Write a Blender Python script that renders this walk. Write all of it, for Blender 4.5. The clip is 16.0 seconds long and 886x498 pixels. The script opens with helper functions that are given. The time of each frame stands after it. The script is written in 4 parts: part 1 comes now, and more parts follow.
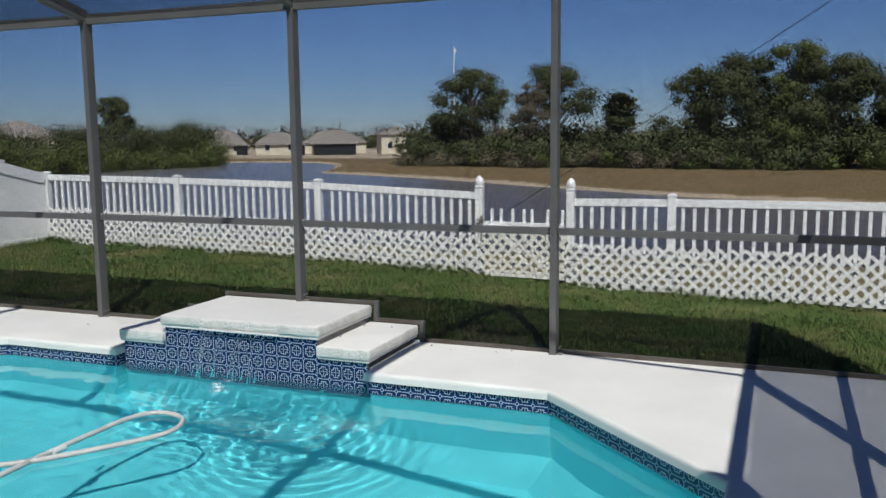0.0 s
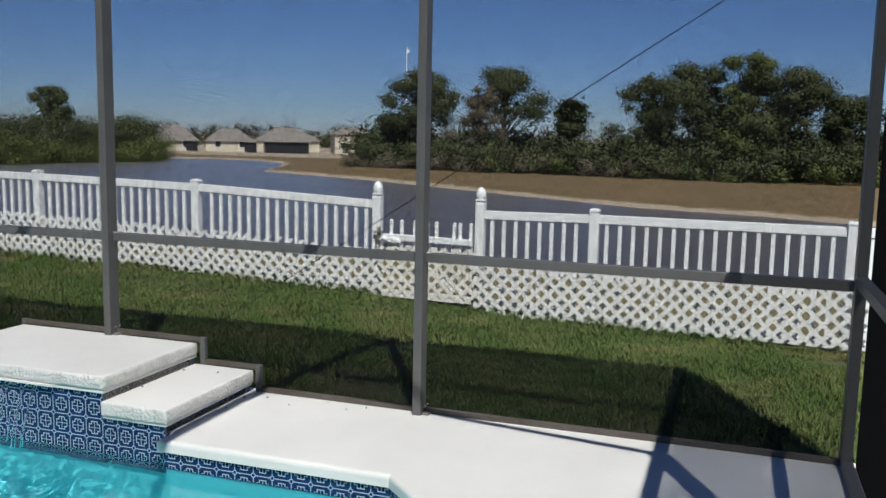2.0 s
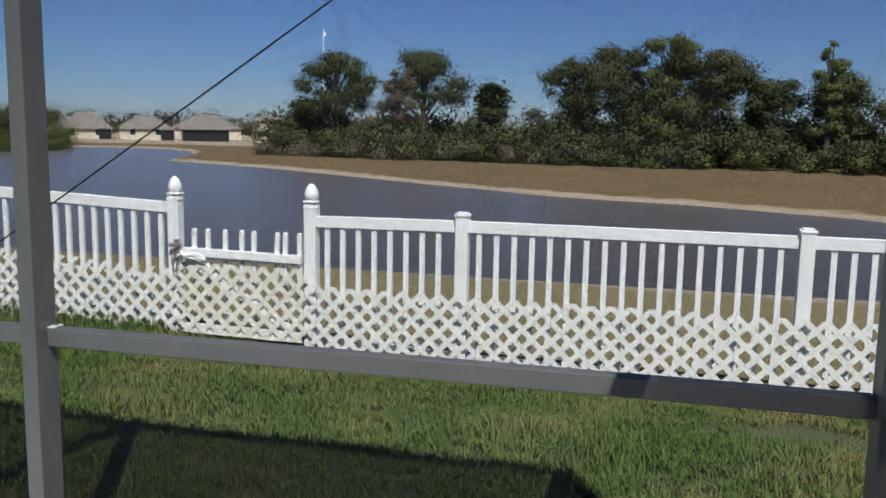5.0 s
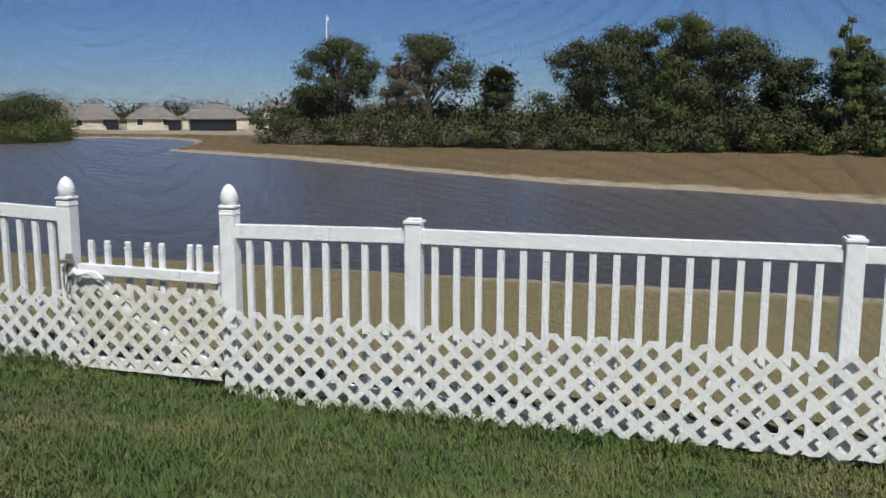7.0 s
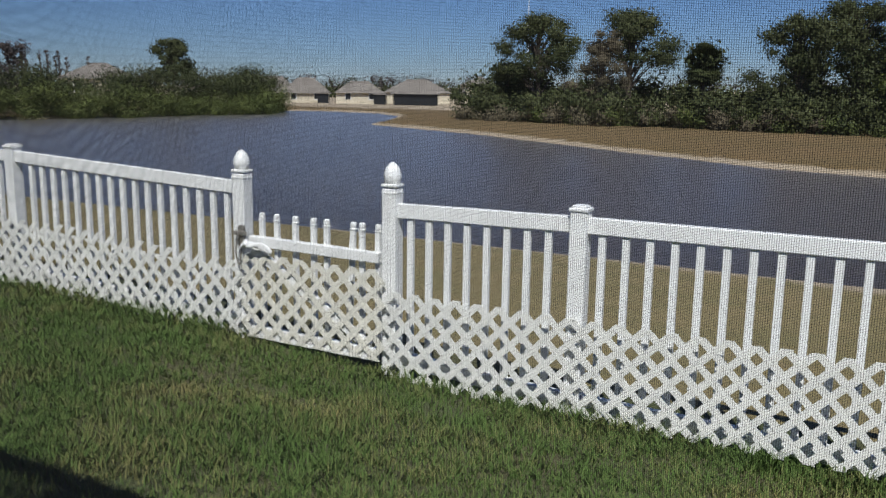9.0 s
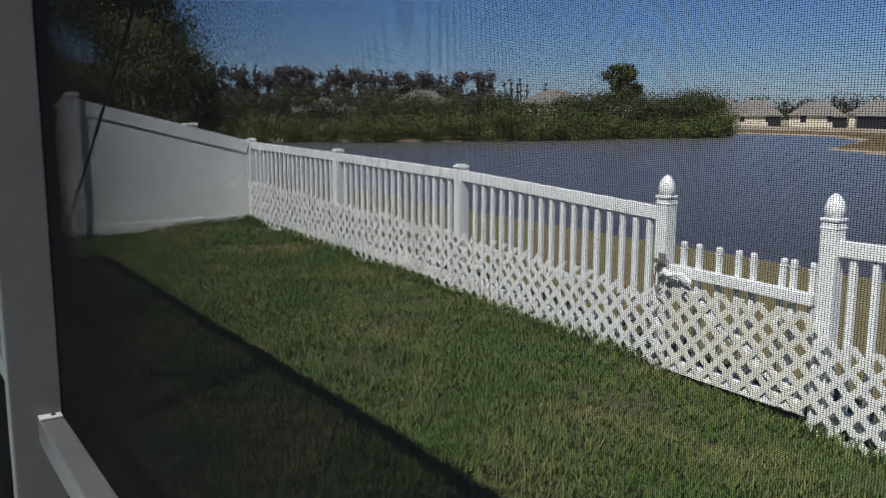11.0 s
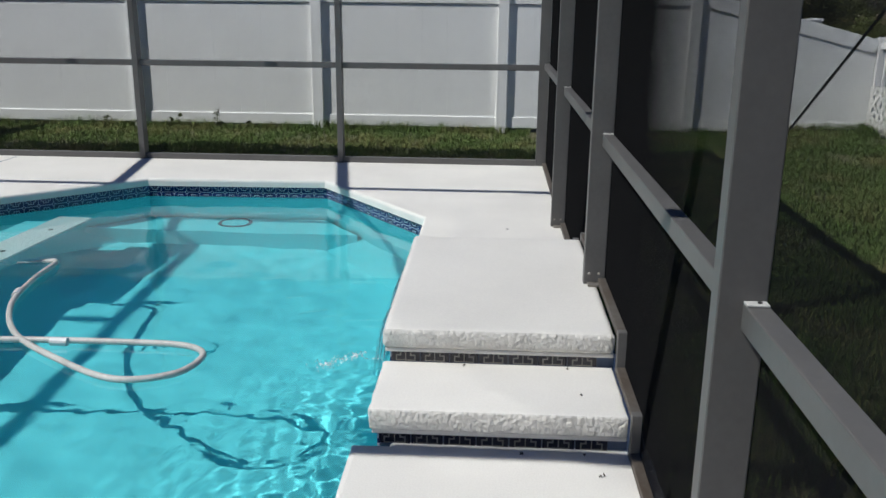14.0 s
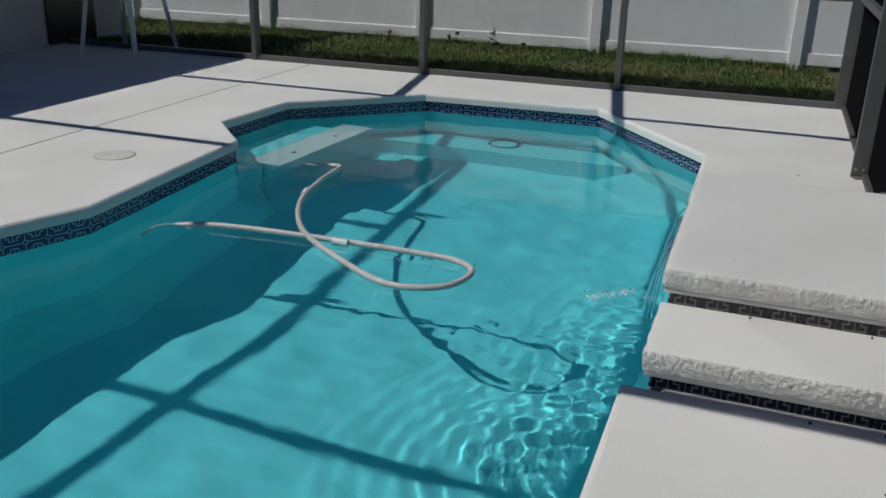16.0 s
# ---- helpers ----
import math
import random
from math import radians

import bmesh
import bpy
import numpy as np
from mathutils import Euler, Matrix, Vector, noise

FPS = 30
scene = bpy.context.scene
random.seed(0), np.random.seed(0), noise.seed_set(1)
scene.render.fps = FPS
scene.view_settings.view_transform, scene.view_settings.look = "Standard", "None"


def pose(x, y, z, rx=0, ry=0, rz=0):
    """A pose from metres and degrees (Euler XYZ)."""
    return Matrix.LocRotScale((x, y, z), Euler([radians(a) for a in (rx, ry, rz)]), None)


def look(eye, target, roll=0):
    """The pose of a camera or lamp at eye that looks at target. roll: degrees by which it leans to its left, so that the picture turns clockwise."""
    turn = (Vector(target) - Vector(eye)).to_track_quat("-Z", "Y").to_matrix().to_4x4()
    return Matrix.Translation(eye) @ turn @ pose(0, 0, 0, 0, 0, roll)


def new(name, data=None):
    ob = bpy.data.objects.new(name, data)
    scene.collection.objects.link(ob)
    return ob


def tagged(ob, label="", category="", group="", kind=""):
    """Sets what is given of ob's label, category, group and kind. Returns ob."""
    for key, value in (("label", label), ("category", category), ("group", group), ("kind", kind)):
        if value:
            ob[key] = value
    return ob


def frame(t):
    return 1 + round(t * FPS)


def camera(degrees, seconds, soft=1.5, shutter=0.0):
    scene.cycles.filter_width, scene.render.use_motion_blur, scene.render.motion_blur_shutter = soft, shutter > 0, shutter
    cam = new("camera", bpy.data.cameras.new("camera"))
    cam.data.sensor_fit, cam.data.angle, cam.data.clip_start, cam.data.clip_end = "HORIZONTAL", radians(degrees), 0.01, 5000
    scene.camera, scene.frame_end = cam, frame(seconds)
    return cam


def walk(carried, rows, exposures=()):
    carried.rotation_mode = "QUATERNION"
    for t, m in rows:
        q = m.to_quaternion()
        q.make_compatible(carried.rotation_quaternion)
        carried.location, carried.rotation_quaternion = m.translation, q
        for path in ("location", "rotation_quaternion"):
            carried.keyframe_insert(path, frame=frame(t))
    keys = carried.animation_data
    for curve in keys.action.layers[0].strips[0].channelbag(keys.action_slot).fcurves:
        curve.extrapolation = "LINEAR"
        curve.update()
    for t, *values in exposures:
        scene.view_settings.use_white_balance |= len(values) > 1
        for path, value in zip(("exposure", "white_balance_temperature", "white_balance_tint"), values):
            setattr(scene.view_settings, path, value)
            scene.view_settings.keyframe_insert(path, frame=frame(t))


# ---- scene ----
cam = camera(54.0, 16.0)
PATH = [
    (0, (1.469, -5.85, 1.549), (0.745, -4.004, 1.287), -0.6),
    (0.5, (1.49, -5.538, 1.562), (0.745, -3.696, 1.333), -0.2),
    (1, (1.537, -5.163, 1.551), (0.817, -3.313, 1.309), 0.6),
    (1.5, (1.599, -4.772, 1.534), (0.933, -2.904, 1.275), 1.1),
    (2, (1.583, -4.357, 1.52), (0.955, -2.475, 1.264), 1.2),
    (2.5, (1.581, -3.923, 1.513), (0.97, -2.039, 1.235), 1.0),
    (3, (1.568, -3.487, 1.507), (0.975, -1.602, 1.2), 0.8),
    (3.5, (1.582, -3.095, 1.497), (1.012, -1.205, 1.179), 0.8),
    (4, (1.628, -2.703, 1.494), (1.083, -0.802, 1.193), 0.8),
    (4.5, (1.636, -2.321, 1.485), (1.127, -0.409, 1.192), 0.9),
    (5, (1.65, -1.993, 1.471), (1.175, -0.071, 1.189), 1.0),
    (7.5, (1.743, -0.563, 1.459), (1.228, 1.341, 1.127), -0.2),
    (8, (1.787, -0.535, 1.468), (1.207, 1.346, 1.111), 0.4),
    (10.5, (1.696, -0.160, 1.462), (0.199, 1.126, 1.137), 0.0),
    (11, (1.724, -0.210, 1.468), (0.086, 0.890, 1.143), 0.1),
    (11.5, (1.727, -0.22, 1.471), (-0.03, 0.672, 1.131), 0.4),
    (12, (1.7, -0.279, 1.479), (-0.141, 0.409, 1.109), 1.1),
    (12.5, (1.603, -0.319, 1.454), (-0.294, 0.166, 1.045), 1.1),
    (13, (1.558, -0.361, 1.433), (-0.37, -0.086, 0.98), 1.2),
    (13.5, (1.533, -0.394, 1.418), (-0.401, -0.333, 0.913), 0.7),
    (14, (1.499, -0.427, 1.401), (-0.422, -0.529, 0.853), 0.6),
    (14.5, (1.474, -0.453, 1.389), (-0.421, -0.701, 0.799), 0.8),
    (15, (1.452, -0.483, 1.388), (-0.403, -0.869, 0.75), 0.7),
    (15.5, (1.415, -0.523, 1.361), (-0.395, -1.038, 0.684), 0.9),
    (16, (1.417, -0.57, 1.356), (-0.341, -1.207, 0.646), 1.4),
]
walk(cam, [(t, look(eye, target, roll)) for t, eye, target, roll in PATH],
     exposures=((0, 0.33), (2.5, 0.38), (5, 0.60), (8, 0.56), (10.5, 0.32), (11.5, 0.36), (12.5, 0.56), (13.5, 0.43), (14.5, 0.10), (15, -0.02), (15.5, -0.18), (16, -0.33)))

# ---- light ----
world = bpy.data.worlds.new("sky")
scene.world = world
world.use_nodes = True
wn = world.node_tree.nodes
wl = world.node_tree.links
wn.clear()
sky = wn.new("ShaderNodeTexSky")
sky.sky_type, sky.sun_disc = "NISHITA", False
SUN_TO = Vector((0.334, -0.655, 1.0)).normalized()
sky.sun_elevation = math.asin(SUN_TO.z)
sky.sun_rotation = math.atan2(SUN_TO.x, SUN_TO.y)
sky.altitude, sky.air_density, sky.dust_density, sky.ozone_density = 900, 1.0, 0.0, 5.0
wb = wn.new("ShaderNodeBackground")
wb.inputs["Strength"].default_value = 0.05
wo = wn.new("ShaderNodeOutputWorld")
clear = wn.new("ShaderNodeMix")
clear.data_type, clear.blend_type = "RGBA", "MULTIPLY"
clear.inputs["Factor"].default_value = 1.0
clear.inputs["B"].default_value = (0.69, 0.865, 1.22, 1)
wl.new(sky.outputs[0], clear.inputs["A"])
wl.new(clear.outputs["Result"], wb.inputs["Color"])
wl.new(wb.outputs[0], wo.inputs["Surface"])
sun = new("sun", bpy.data.lights.new("sun", "SUN"))
sun.data.energy, sun.data.angle, sun.data.color = 5.0, radians(0.5), (0.955, 0.965, 0.945)
sun.matrix_world = look(SUN_TO * 50, (0, 0, 0))


# ---- materials ----
def mat(name, color, rough=0.6, metal=0.0, var=0.15, scale=6.0, fine=80.0, bump=0.1, dist=0.004, hue=None, spec=0.5, island=0.0, rnd=0.0, lo=None, hi=None):
    """A painted or natural surface: base colour varied by coarse and fine noise, with fine relief."""
    m = bpy.data.materials.new(name)
    m.use_nodes = True
    n, l = m.node_tree.nodes, m.node_tree.links
    p = n["Principled BSDF"]
    p.inputs["Roughness"].default_value, p.inputs["Metallic"].default_value = rough, metal
    p.inputs["Specular IOR Level"].default_value = spec
    co = n.new("ShaderNodeTexCoord")
    a, b = n.new("ShaderNodeTexNoise"), n.new("ShaderNodeTexNoise")
    a.inputs["Scale"].default_value, b.inputs["Scale"].default_value = scale, fine
    a.inputs["Detail"].default_value, b.inputs["Detail"].default_value = 5, 3
    l.new(co.outputs["Object"], a.inputs["Vector"]), l.new(co.outputs["Object"], b.inputs["Vector"])
    ramp = n.new("ShaderNodeMix")
    ramp.data_type = "RGBA"
    c2 = hue or tuple(c * (1 - 2 * var) for c in color)
    ramp.inputs["A"].default_value, ramp.inputs["B"].default_value = (*color, 1), (*c2, 1)
    add = n.new("ShaderNodeMath")
    add.operation = "MULTIPLY_ADD"
    l.new(b.outputs["Fac"], add.inputs[0])
    add.inputs[1].default_value = 0.5
    l.new(a.outputs["Fac"], add.inputs[2])
    src = add.outputs[0]
    if island or rnd:
        g = n.new("ShaderNodeNewGeometry") if island else n.new("ShaderNodeObjectInfo")
        k = n.new("ShaderNodeMath")
        k.operation, k.inputs[1].default_value = "MULTIPLY_ADD", island or rnd
        l.new(g.outputs["Random Per Island"] if island else g.outputs["Random"], k.inputs[0])
        l.new(src, k.inputs[2])
        src = k.outputs[0]
    mr = n.new("ShaderNodeMapRange")
    mr.inputs["From Min"].default_value, mr.inputs["From Max"].default_value = lo or 0.5, hi or 1.0 + (island or rnd)
    l.new(src, mr.inputs["Value"])
    l.new(mr.outputs[0], ramp.inputs["Factor"])
    l.new(ramp.outputs["Result"], p.inputs["Base Color"])
    if bump:
        bn = n.new("ShaderNodeBump")
        bn.inputs["Strength"].default_value, bn.inputs["Distance"].default_value = bump, dist
        l.new(b.outputs["Fac"], bn.inputs["Height"])
        l.new(bn.outputs[0], p.inputs["Normal"])
    return m


M_DECK = mat("deck_coating", (0.83, 0.798, 0.742), 0.8, var=0.075, scale=1.3, fine=160, bump=0.25, dist=0.003)
M_COPE = mat("rough_coping", (0.78, 0.75, 0.69), 0.85, var=0.14, scale=9, fine=60, bump=1.0, dist=0.014)
M_VINYL = mat("white_vinyl", (0.86, 0.86, 0.84), 0.4, var=0.03, scale=2, fine=30, bump=0.02, dist=0.002)
M_LATT = mat("white_lattice", (0.85, 0.84, 0.79), 0.5, var=0.07, scale=4, fine=40, bump=0.05, rnd=0.3)
M_LATT_OLD = mat("weathered_lattice", (0.83, 0.80, 0.70), 0.55, var=0.1, scale=5, fine=40, bump=0.05, rnd=0.3)
M_FRAME = mat("bronze_aluminium", (0.13, 0.125, 0.12), 0.45, metal=0.0, var=0.1, scale=5, fine=60, bump=0.05)
M_BASE = mat("weathered_channel", (0.125, 0.115, 0.10), 0.6, var=0.2, scale=3, fine=40, bump=0.1, hue=(0.07, 0.05, 0.035))
M_CLIP = mat("pale_clip", (0.66, 0.65, 0.62), 0.5, var=0.1)
M_STEEL = mat("screw_steel", (0.36, 0.33, 0.29), 0.5, metal=0.6, var=0.1)
M_PLASTER = mat("pool_plaster", (0.20, 0.84, 0.90), 0.7, var=0.06, scale=2, fine=25, bump=0.2, dist=0.01)
M_GROUND = mat("lawn_soil", (0.045, 0.065, 0.018), 0.95, var=0.25, scale=0.9, fine=30, bump=0.6, dist=0.03, hue=(0.085, 0.070, 0.032))
M_BLADE = mat("grass_blades", (0.078, 0.127, 0.031), 0.75, var=0.3, scale=1.3, fine=3, bump=0, hue=(0.215, 0.190, 0.078), spec=0.15, island=0.3, lo=0.86, hi=1.20)
M_BANK = mat("dry_bank_grass", (0.140, 0.088, 0.034), 0.95, var=0.2, scale=0.25, fine=4, bump=0.6, dist=0.08, hue=(0.105, 0.072, 0.024))
M_LEAF = mat("oak_leaves", (0.036, 0.049, 0.019), 0.6, var=0.3, scale=0.4, fine=3, bump=0, hue=(0.075, 0.080, 0.031), spec=0.15, island=0.4)
M_LEAF2 = mat("light_leaves", (0.060, 0.080, 0.022), 0.6, var=0.3, scale=0.4, fine=3, bump=0, hue=(0.095, 0.108, 0.030), spec=0.15, island=0.4)
# lighter copy of the oak leaf colours, with sunlight put into them
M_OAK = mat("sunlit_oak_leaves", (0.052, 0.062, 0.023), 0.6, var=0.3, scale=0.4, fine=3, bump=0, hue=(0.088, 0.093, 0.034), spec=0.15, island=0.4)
M_LEAF3 = mat("dry_leaves", (0.095, 0.08, 0.052), 0.8, var=0.3, scale=0.4, fine=3, bump=0, hue=(0.135, 0.115, 0.075), spec=0.1, island=0.4)
M_WOODS = mat("bare_woods", (0.115, 0.097, 0.095), 0.9, var=0.2, scale=0.2, fine=2, bump=0, spec=0.1, island=0.4)
M_BARK = mat("bark", (0.13, 0.10, 0.075), 0.9, var=0.3, scale=2, fine=20, bump=0.8, dist=0.03)
M_STUCCO = mat("cream_stucco", (0.62, 0.55, 0.42), 0.85, var=0.06, scale=0.6, fine=20, bump=0.2)
M_WALLP = mat("house_stucco", (0.60, 0.58, 0.55), 0.85, var=0.06, scale=1.0, fine=60, bump=0.4)
M_ROOF = mat("roof_shingle", (0.215, 0.19, 0.165), 0.9, var=0.15, scale=0.8, fine=10, bump=0.4, dist=0.03)
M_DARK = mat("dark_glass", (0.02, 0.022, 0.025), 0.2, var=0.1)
M_HOSE = mat("hose_plastic", (0.62, 0.60, 0.56), 0.45, var=0.12, scale=12, fine=60)
M_CABLE = mat("black_cable", (0.015, 0.015, 0.016), 0.5)
M_PLAST = mat("white_plastic", (0.75, 0.75, 0.73), 0.35, var=0.04)
M_GROUT = mat("grout", (0.12, 0.16, 0.24), 0.8, var=0.15, fine=60)


def sandy(m):
    """Bare sand along the waterline of the bank, uneven at its upper edge."""
    n, l = m.node_tree.nodes, m.node_tree.links
    p = n["Principled BSDF"]
    grass = p.inputs["Base Color"].links[0].from_socket
    g, sp, no, ma, mr, mx = (n.new("ShaderNode" + k) for k in ("NewGeometry", "SeparateXYZ", "TexNoise", "Math", "MapRange", "Mix"))
    mx.data_type = "RGBA"
    no.inputs["Scale"].default_value, no.inputs["Detail"].default_value = 0.9, 5
    ma.operation, ma.inputs[1].default_value = "MULTIPLY_ADD", 0.22
    mr.inputs["From Min"].default_value, mr.inputs["From Max"].default_value = -0.80, -0.74
    l.new(g.outputs["Position"], sp.inputs[0]), l.new(g.outputs["Position"], no.inputs["Vector"])
    l.new(no.outputs["Fac"], ma.inputs[0]), l.new(sp.outputs["Z"], ma.inputs[2]), l.new(ma.outputs[0], mr.inputs["Value"])
    l.new(mr.outputs[0], mx.inputs["Factor"])
    mx.inputs["A"].default_value = (0.30, 0.24, 0.165, 1)
    l.new(grass, mx.inputs["B"])
    l.new(mx.outputs["Result"], p.inputs["Base Color"])


M_STRAW = mat("straw_grass", (0.205, 0.155, 0.072), 0.95, var=0.3, scale=1.6, fine=14, bump=0.8, dist=0.06, hue=(0.145, 0.125, 0.05))
sandy(M_BANK)
sandy(M_STRAW)


def tile_material(name, navy, blue, pale, cut=False):
    """Glazed tile with a pale stepped cross, border lines and corner rings, drawn from the tile's own centre, or (cut) from its upper and lower edges."""
    m = bpy.data.materials.new(name)
    m.use_nodes = True
    n, l = m.node_tree.nodes, m.node_tree.links
    p = n["Principled BSDF"]
    p.inputs["Roughness"].default_value = 0.18

    def math_node(op, a, b=None, c=None):
        k = n.new("ShaderNodeMath")
        k.operation = op
        for i, v in enumerate((a, b, c)):
            if v is None:
                continue
            if isinstance(v, (int, float)):
                k.inputs[i].default_value = v
            else:
                l.new(v, k.inputs[i])
        return k.outputs[0]

    co = n.new("ShaderNodeTexCoord")
    sp = n.new("ShaderNodeSeparateXYZ")
    l.new(co.outputs["Object"], sp.inputs[0])
    x, z = sp.outputs["X"], sp.outputs["Z"]
    ax, az = math_node("ABSOLUTE", x), math_node("ABSOLUTE", z)
    if cut:
        az = math_node("SUBTRACT", 0.052, az)

    def radius(u, v):
        return math_node("SQRT", math_node("ADD", math_node("MULTIPLY", u, u), math_node("MULTIPLY", v, v)))

    def line(d, w):
        return math_node("LESS_THAN", math_node("ABSOLUTE", d), w)

    octo = math_node("MAXIMUM", math_node("MAXIMUM", ax, az), math_node("MULTIPLY", math_node("ADD", ax, az), 0.66))
    wide = math_node("MAXIMUM", math_node("SUBTRACT", ax, 0.033), math_node("SUBTRACT", az, 0.018))
    tall = math_node("MAXIMUM", math_node("SUBTRACT", ax, 0.018), math_node("SUBTRACT", az, 0.033))
    plus = math_node("MINIMUM", wide, tall)
    outline = line(plus, 0.0024)
    cross = math_node("MULTIPLY", math_node("LESS_THAN", math_node("MINIMUM", ax, az), 0.0018), math_node("LESS_THAN", plus, 0.0))
    corner = radius(math_node("SUBTRACT", ax, 0.052), math_node("SUBTRACT", az, 0.052))
    rim = line(math_node("SUBTRACT", corner, 0.0105), 0.0022)
    edge = math_node("MULTIPLY", math_node("GREATER_THAN", math_node("MAXIMUM", ax, az), 0.0496), math_node("GREATER_THAN", corner, 0.0105))
    alll = math_node("MINIMUM", math_node("ADD", math_node("ADD", outline, cross), math_node("ADD", rim, edge)), 1.0)
    field = math_node("GREATER_THAN", octo, 0.044)
    mix = n.new("ShaderNodeMix")
    mix.data_type = "RGBA"
    l.new(alll, mix.inputs["Factor"])
    ob = n.new("ShaderNodeObjectInfo")
    base = n.new("ShaderNodeMix")
    base.data_type = "RGBA"
    base.inputs["A"].default_value, base.inputs["B"].default_value = (*navy, 1), (*blue, 1)
    l.new(math_node("ADD", math_node("MULTIPLY", ob.outputs["Random"], 0.5), math_node("MULTIPLY", field, 0.5)), base.inputs["Factor"])
    l.new(base.outputs["Result"], mix.inputs["A"])
    mix.inputs["B"].default_value = (*pale, 1)
    l.new(mix.outputs["Result"], p.inputs["Base Color"])
    return m


def water_material(name, rough, bumps, tint, gloss=(1, 1, 1)):
    m = bpy.data.materials.new(name)
    m.use_nodes = True
    n, l = m.node_tree.nodes, m.node_tree.links
    n.clear()
    out = n.new("ShaderNodeOutputMaterial")
    mix, re, gl, fr = n.new("ShaderNodeMixShader"), n.new("ShaderNodeBsdfRefraction"), n.new("ShaderNodeBsdfGlossy"), n.new("ShaderNodeFresnel")
    re.inputs["Color"].default_value = (*tint, 1)
    re.inputs["IOR"].default_value = fr.inputs["IOR"].default_value = 1.33
    re.inputs["Roughness"].default_value = 0.0
    gl.inputs["Roughness"].default_value = rough
    gl.inputs["Color"].default_value = (*gloss, 1)
    co = n.new("ShaderNodeTexCoord")
    prev = None
    for sc, st, di in bumps:
        t = n.new("ShaderNodeTexNoise")
        t.inputs["Scale"].default_value, t.inputs["Detail"].default_value, t.inputs["Distortion"].default_value = sc, 2, 0.6
        l.new(co.outputs["Object"], t.inputs["Vector"])
        b = n.new("ShaderNodeBump")
        b.inputs["Strength"].default_value, b.inputs["Distance"].default_value = st, di
        l.new(t.outputs["Fac"], b.inputs["Height"])
        if prev:
            l.new(prev, b.inputs["Normal"])
        prev = b.outputs[0]
    for k in (re, gl, fr):
        l.new(prev, k.inputs["Normal"])
    l.new(fr.outputs[0], mix.inputs["Fac"])
    l.new(re.outputs[0], mix.inputs[1]), l.new(gl.outputs[0], mix.inputs[2])
    l.new(mix.outputs[0], out.inputs["Surface"])
    return m


M_TILE = tile_material("navy_patterned_tile", (0.006, 0.013, 0.062), (0.010, 0.026, 0.115), (0.40, 0.46, 0.56), cut=True)
# ledge sides: brown staining plus the shade there, both put into the glaze colours
M_SIDE = tile_material("stained_shaded_tile", (0.010, 0.010, 0.018), (0.020, 0.018, 0.03), (0.20, 0.19, 0.17))
M_SCREEN = mat("screen_thread", (0.0105, 0.0105, 0.011), 0.9, var=0.05, bump=0, spec=0.03)
M_WATER = water_material("pool_water", 0.02, ((26, 0.1, 0.004),), (0.88, 1.0, 1.0))


# ---- helpers for meshes ----
def mesh_of(name, verts, faces, material, smooth=False):
    me = bpy.data.meshes.new(name)
    me.from_pydata([tuple(v) for v in verts], [], faces)
    me.materials.append(material)
    me.update()
    if smooth:
        me.shade_smooth()
    return me


def part(name, bm, material, parent=None, label="", smooth=False, at=None):
    """One bmesh as one mesh object, under a thing when parent is given."""
    me = bpy.data.meshes.new(name)
    bm.to_mesh(me)
    bm.free()
    me.materials.append(material)
    if smooth:
        me.shade_smooth()
    return put(name, me, parent, label, at)


def put(name, me, parent=None, label="", at=None):
    ob = new(name, me)
    if parent is not None:
        ob.parent = parent
    if at is not None:
        ob.matrix_basis = at
    return tagged(ob, label)


def thing(name, label, category, group="", kind="", at=None):
    ob = new(name)
    if at is not None:
        ob.matrix_basis = at
    return tagged(ob, label, category, group, kind)


def box(bm, x0, x1, y0, y1, z0, z1, bevel=0.0, m=None):
    vs = [bm.verts.new((x, y, z)) for x in (x0, x1) for y in (y0, y1) for z in (z0, z1)]
    fs = [bm.faces.new([vs[i] for i in q]) for q in ((0, 1, 3, 2), (4, 6, 7, 5), (0, 4, 5, 1), (2, 3, 7, 6), (0, 2, 6, 4), (1, 5, 7, 3))]
    if bevel:
        es = list({e for f in fs for e in f.edges})
        r = bmesh.ops.bevel(bm, geom=es, offset=bevel, segments=2, profile=0.5, affect="EDGES")
        vs = list({v for f in r["faces"] for v in f.verts} | {v for v in vs if v.is_valid})
    if m is not None:
        bmesh.ops.transform(bm, matrix=m, verts=vs)
    return bm


def a_box(x0, x1, y0, y1, z0, z1, bevel=0.004, m=None):
    return box(bmesh.new(), x0, x1, y0, y1, z0, z1, bevel, m)


def beam(p, q, w, h, bevel=0.003):
    """A straight hollow-section bar from p to q, w wide and h high."""
    p, q = Vector(p), Vector(q)
    d = q - p
    return a_box(-w / 2, w / 2, 0, d.length, -h / 2, h / 2, bevel, Matrix.Translation(p) @ d.to_track_quat("Y", "Z").to_matrix().to_4x4())


def lathe(profile, seg=16):
    bm = bmesh.new()
    rings = [[bm.verts.new((r * math.cos(2 * math.pi * i / seg), r * math.sin(2 * math.pi * i / seg), z)) for i in range(seg)] for r, z in profile]
    for a, b in zip(rings, rings[1:]):
        for i in range(seg):
            bm.faces.new((a[i], a[(i + 1) % seg], b[(i + 1) % seg], b[i]))
    bm.faces.new(rings[-1])
    bm.faces.new(rings[0][::-1])
    return bm


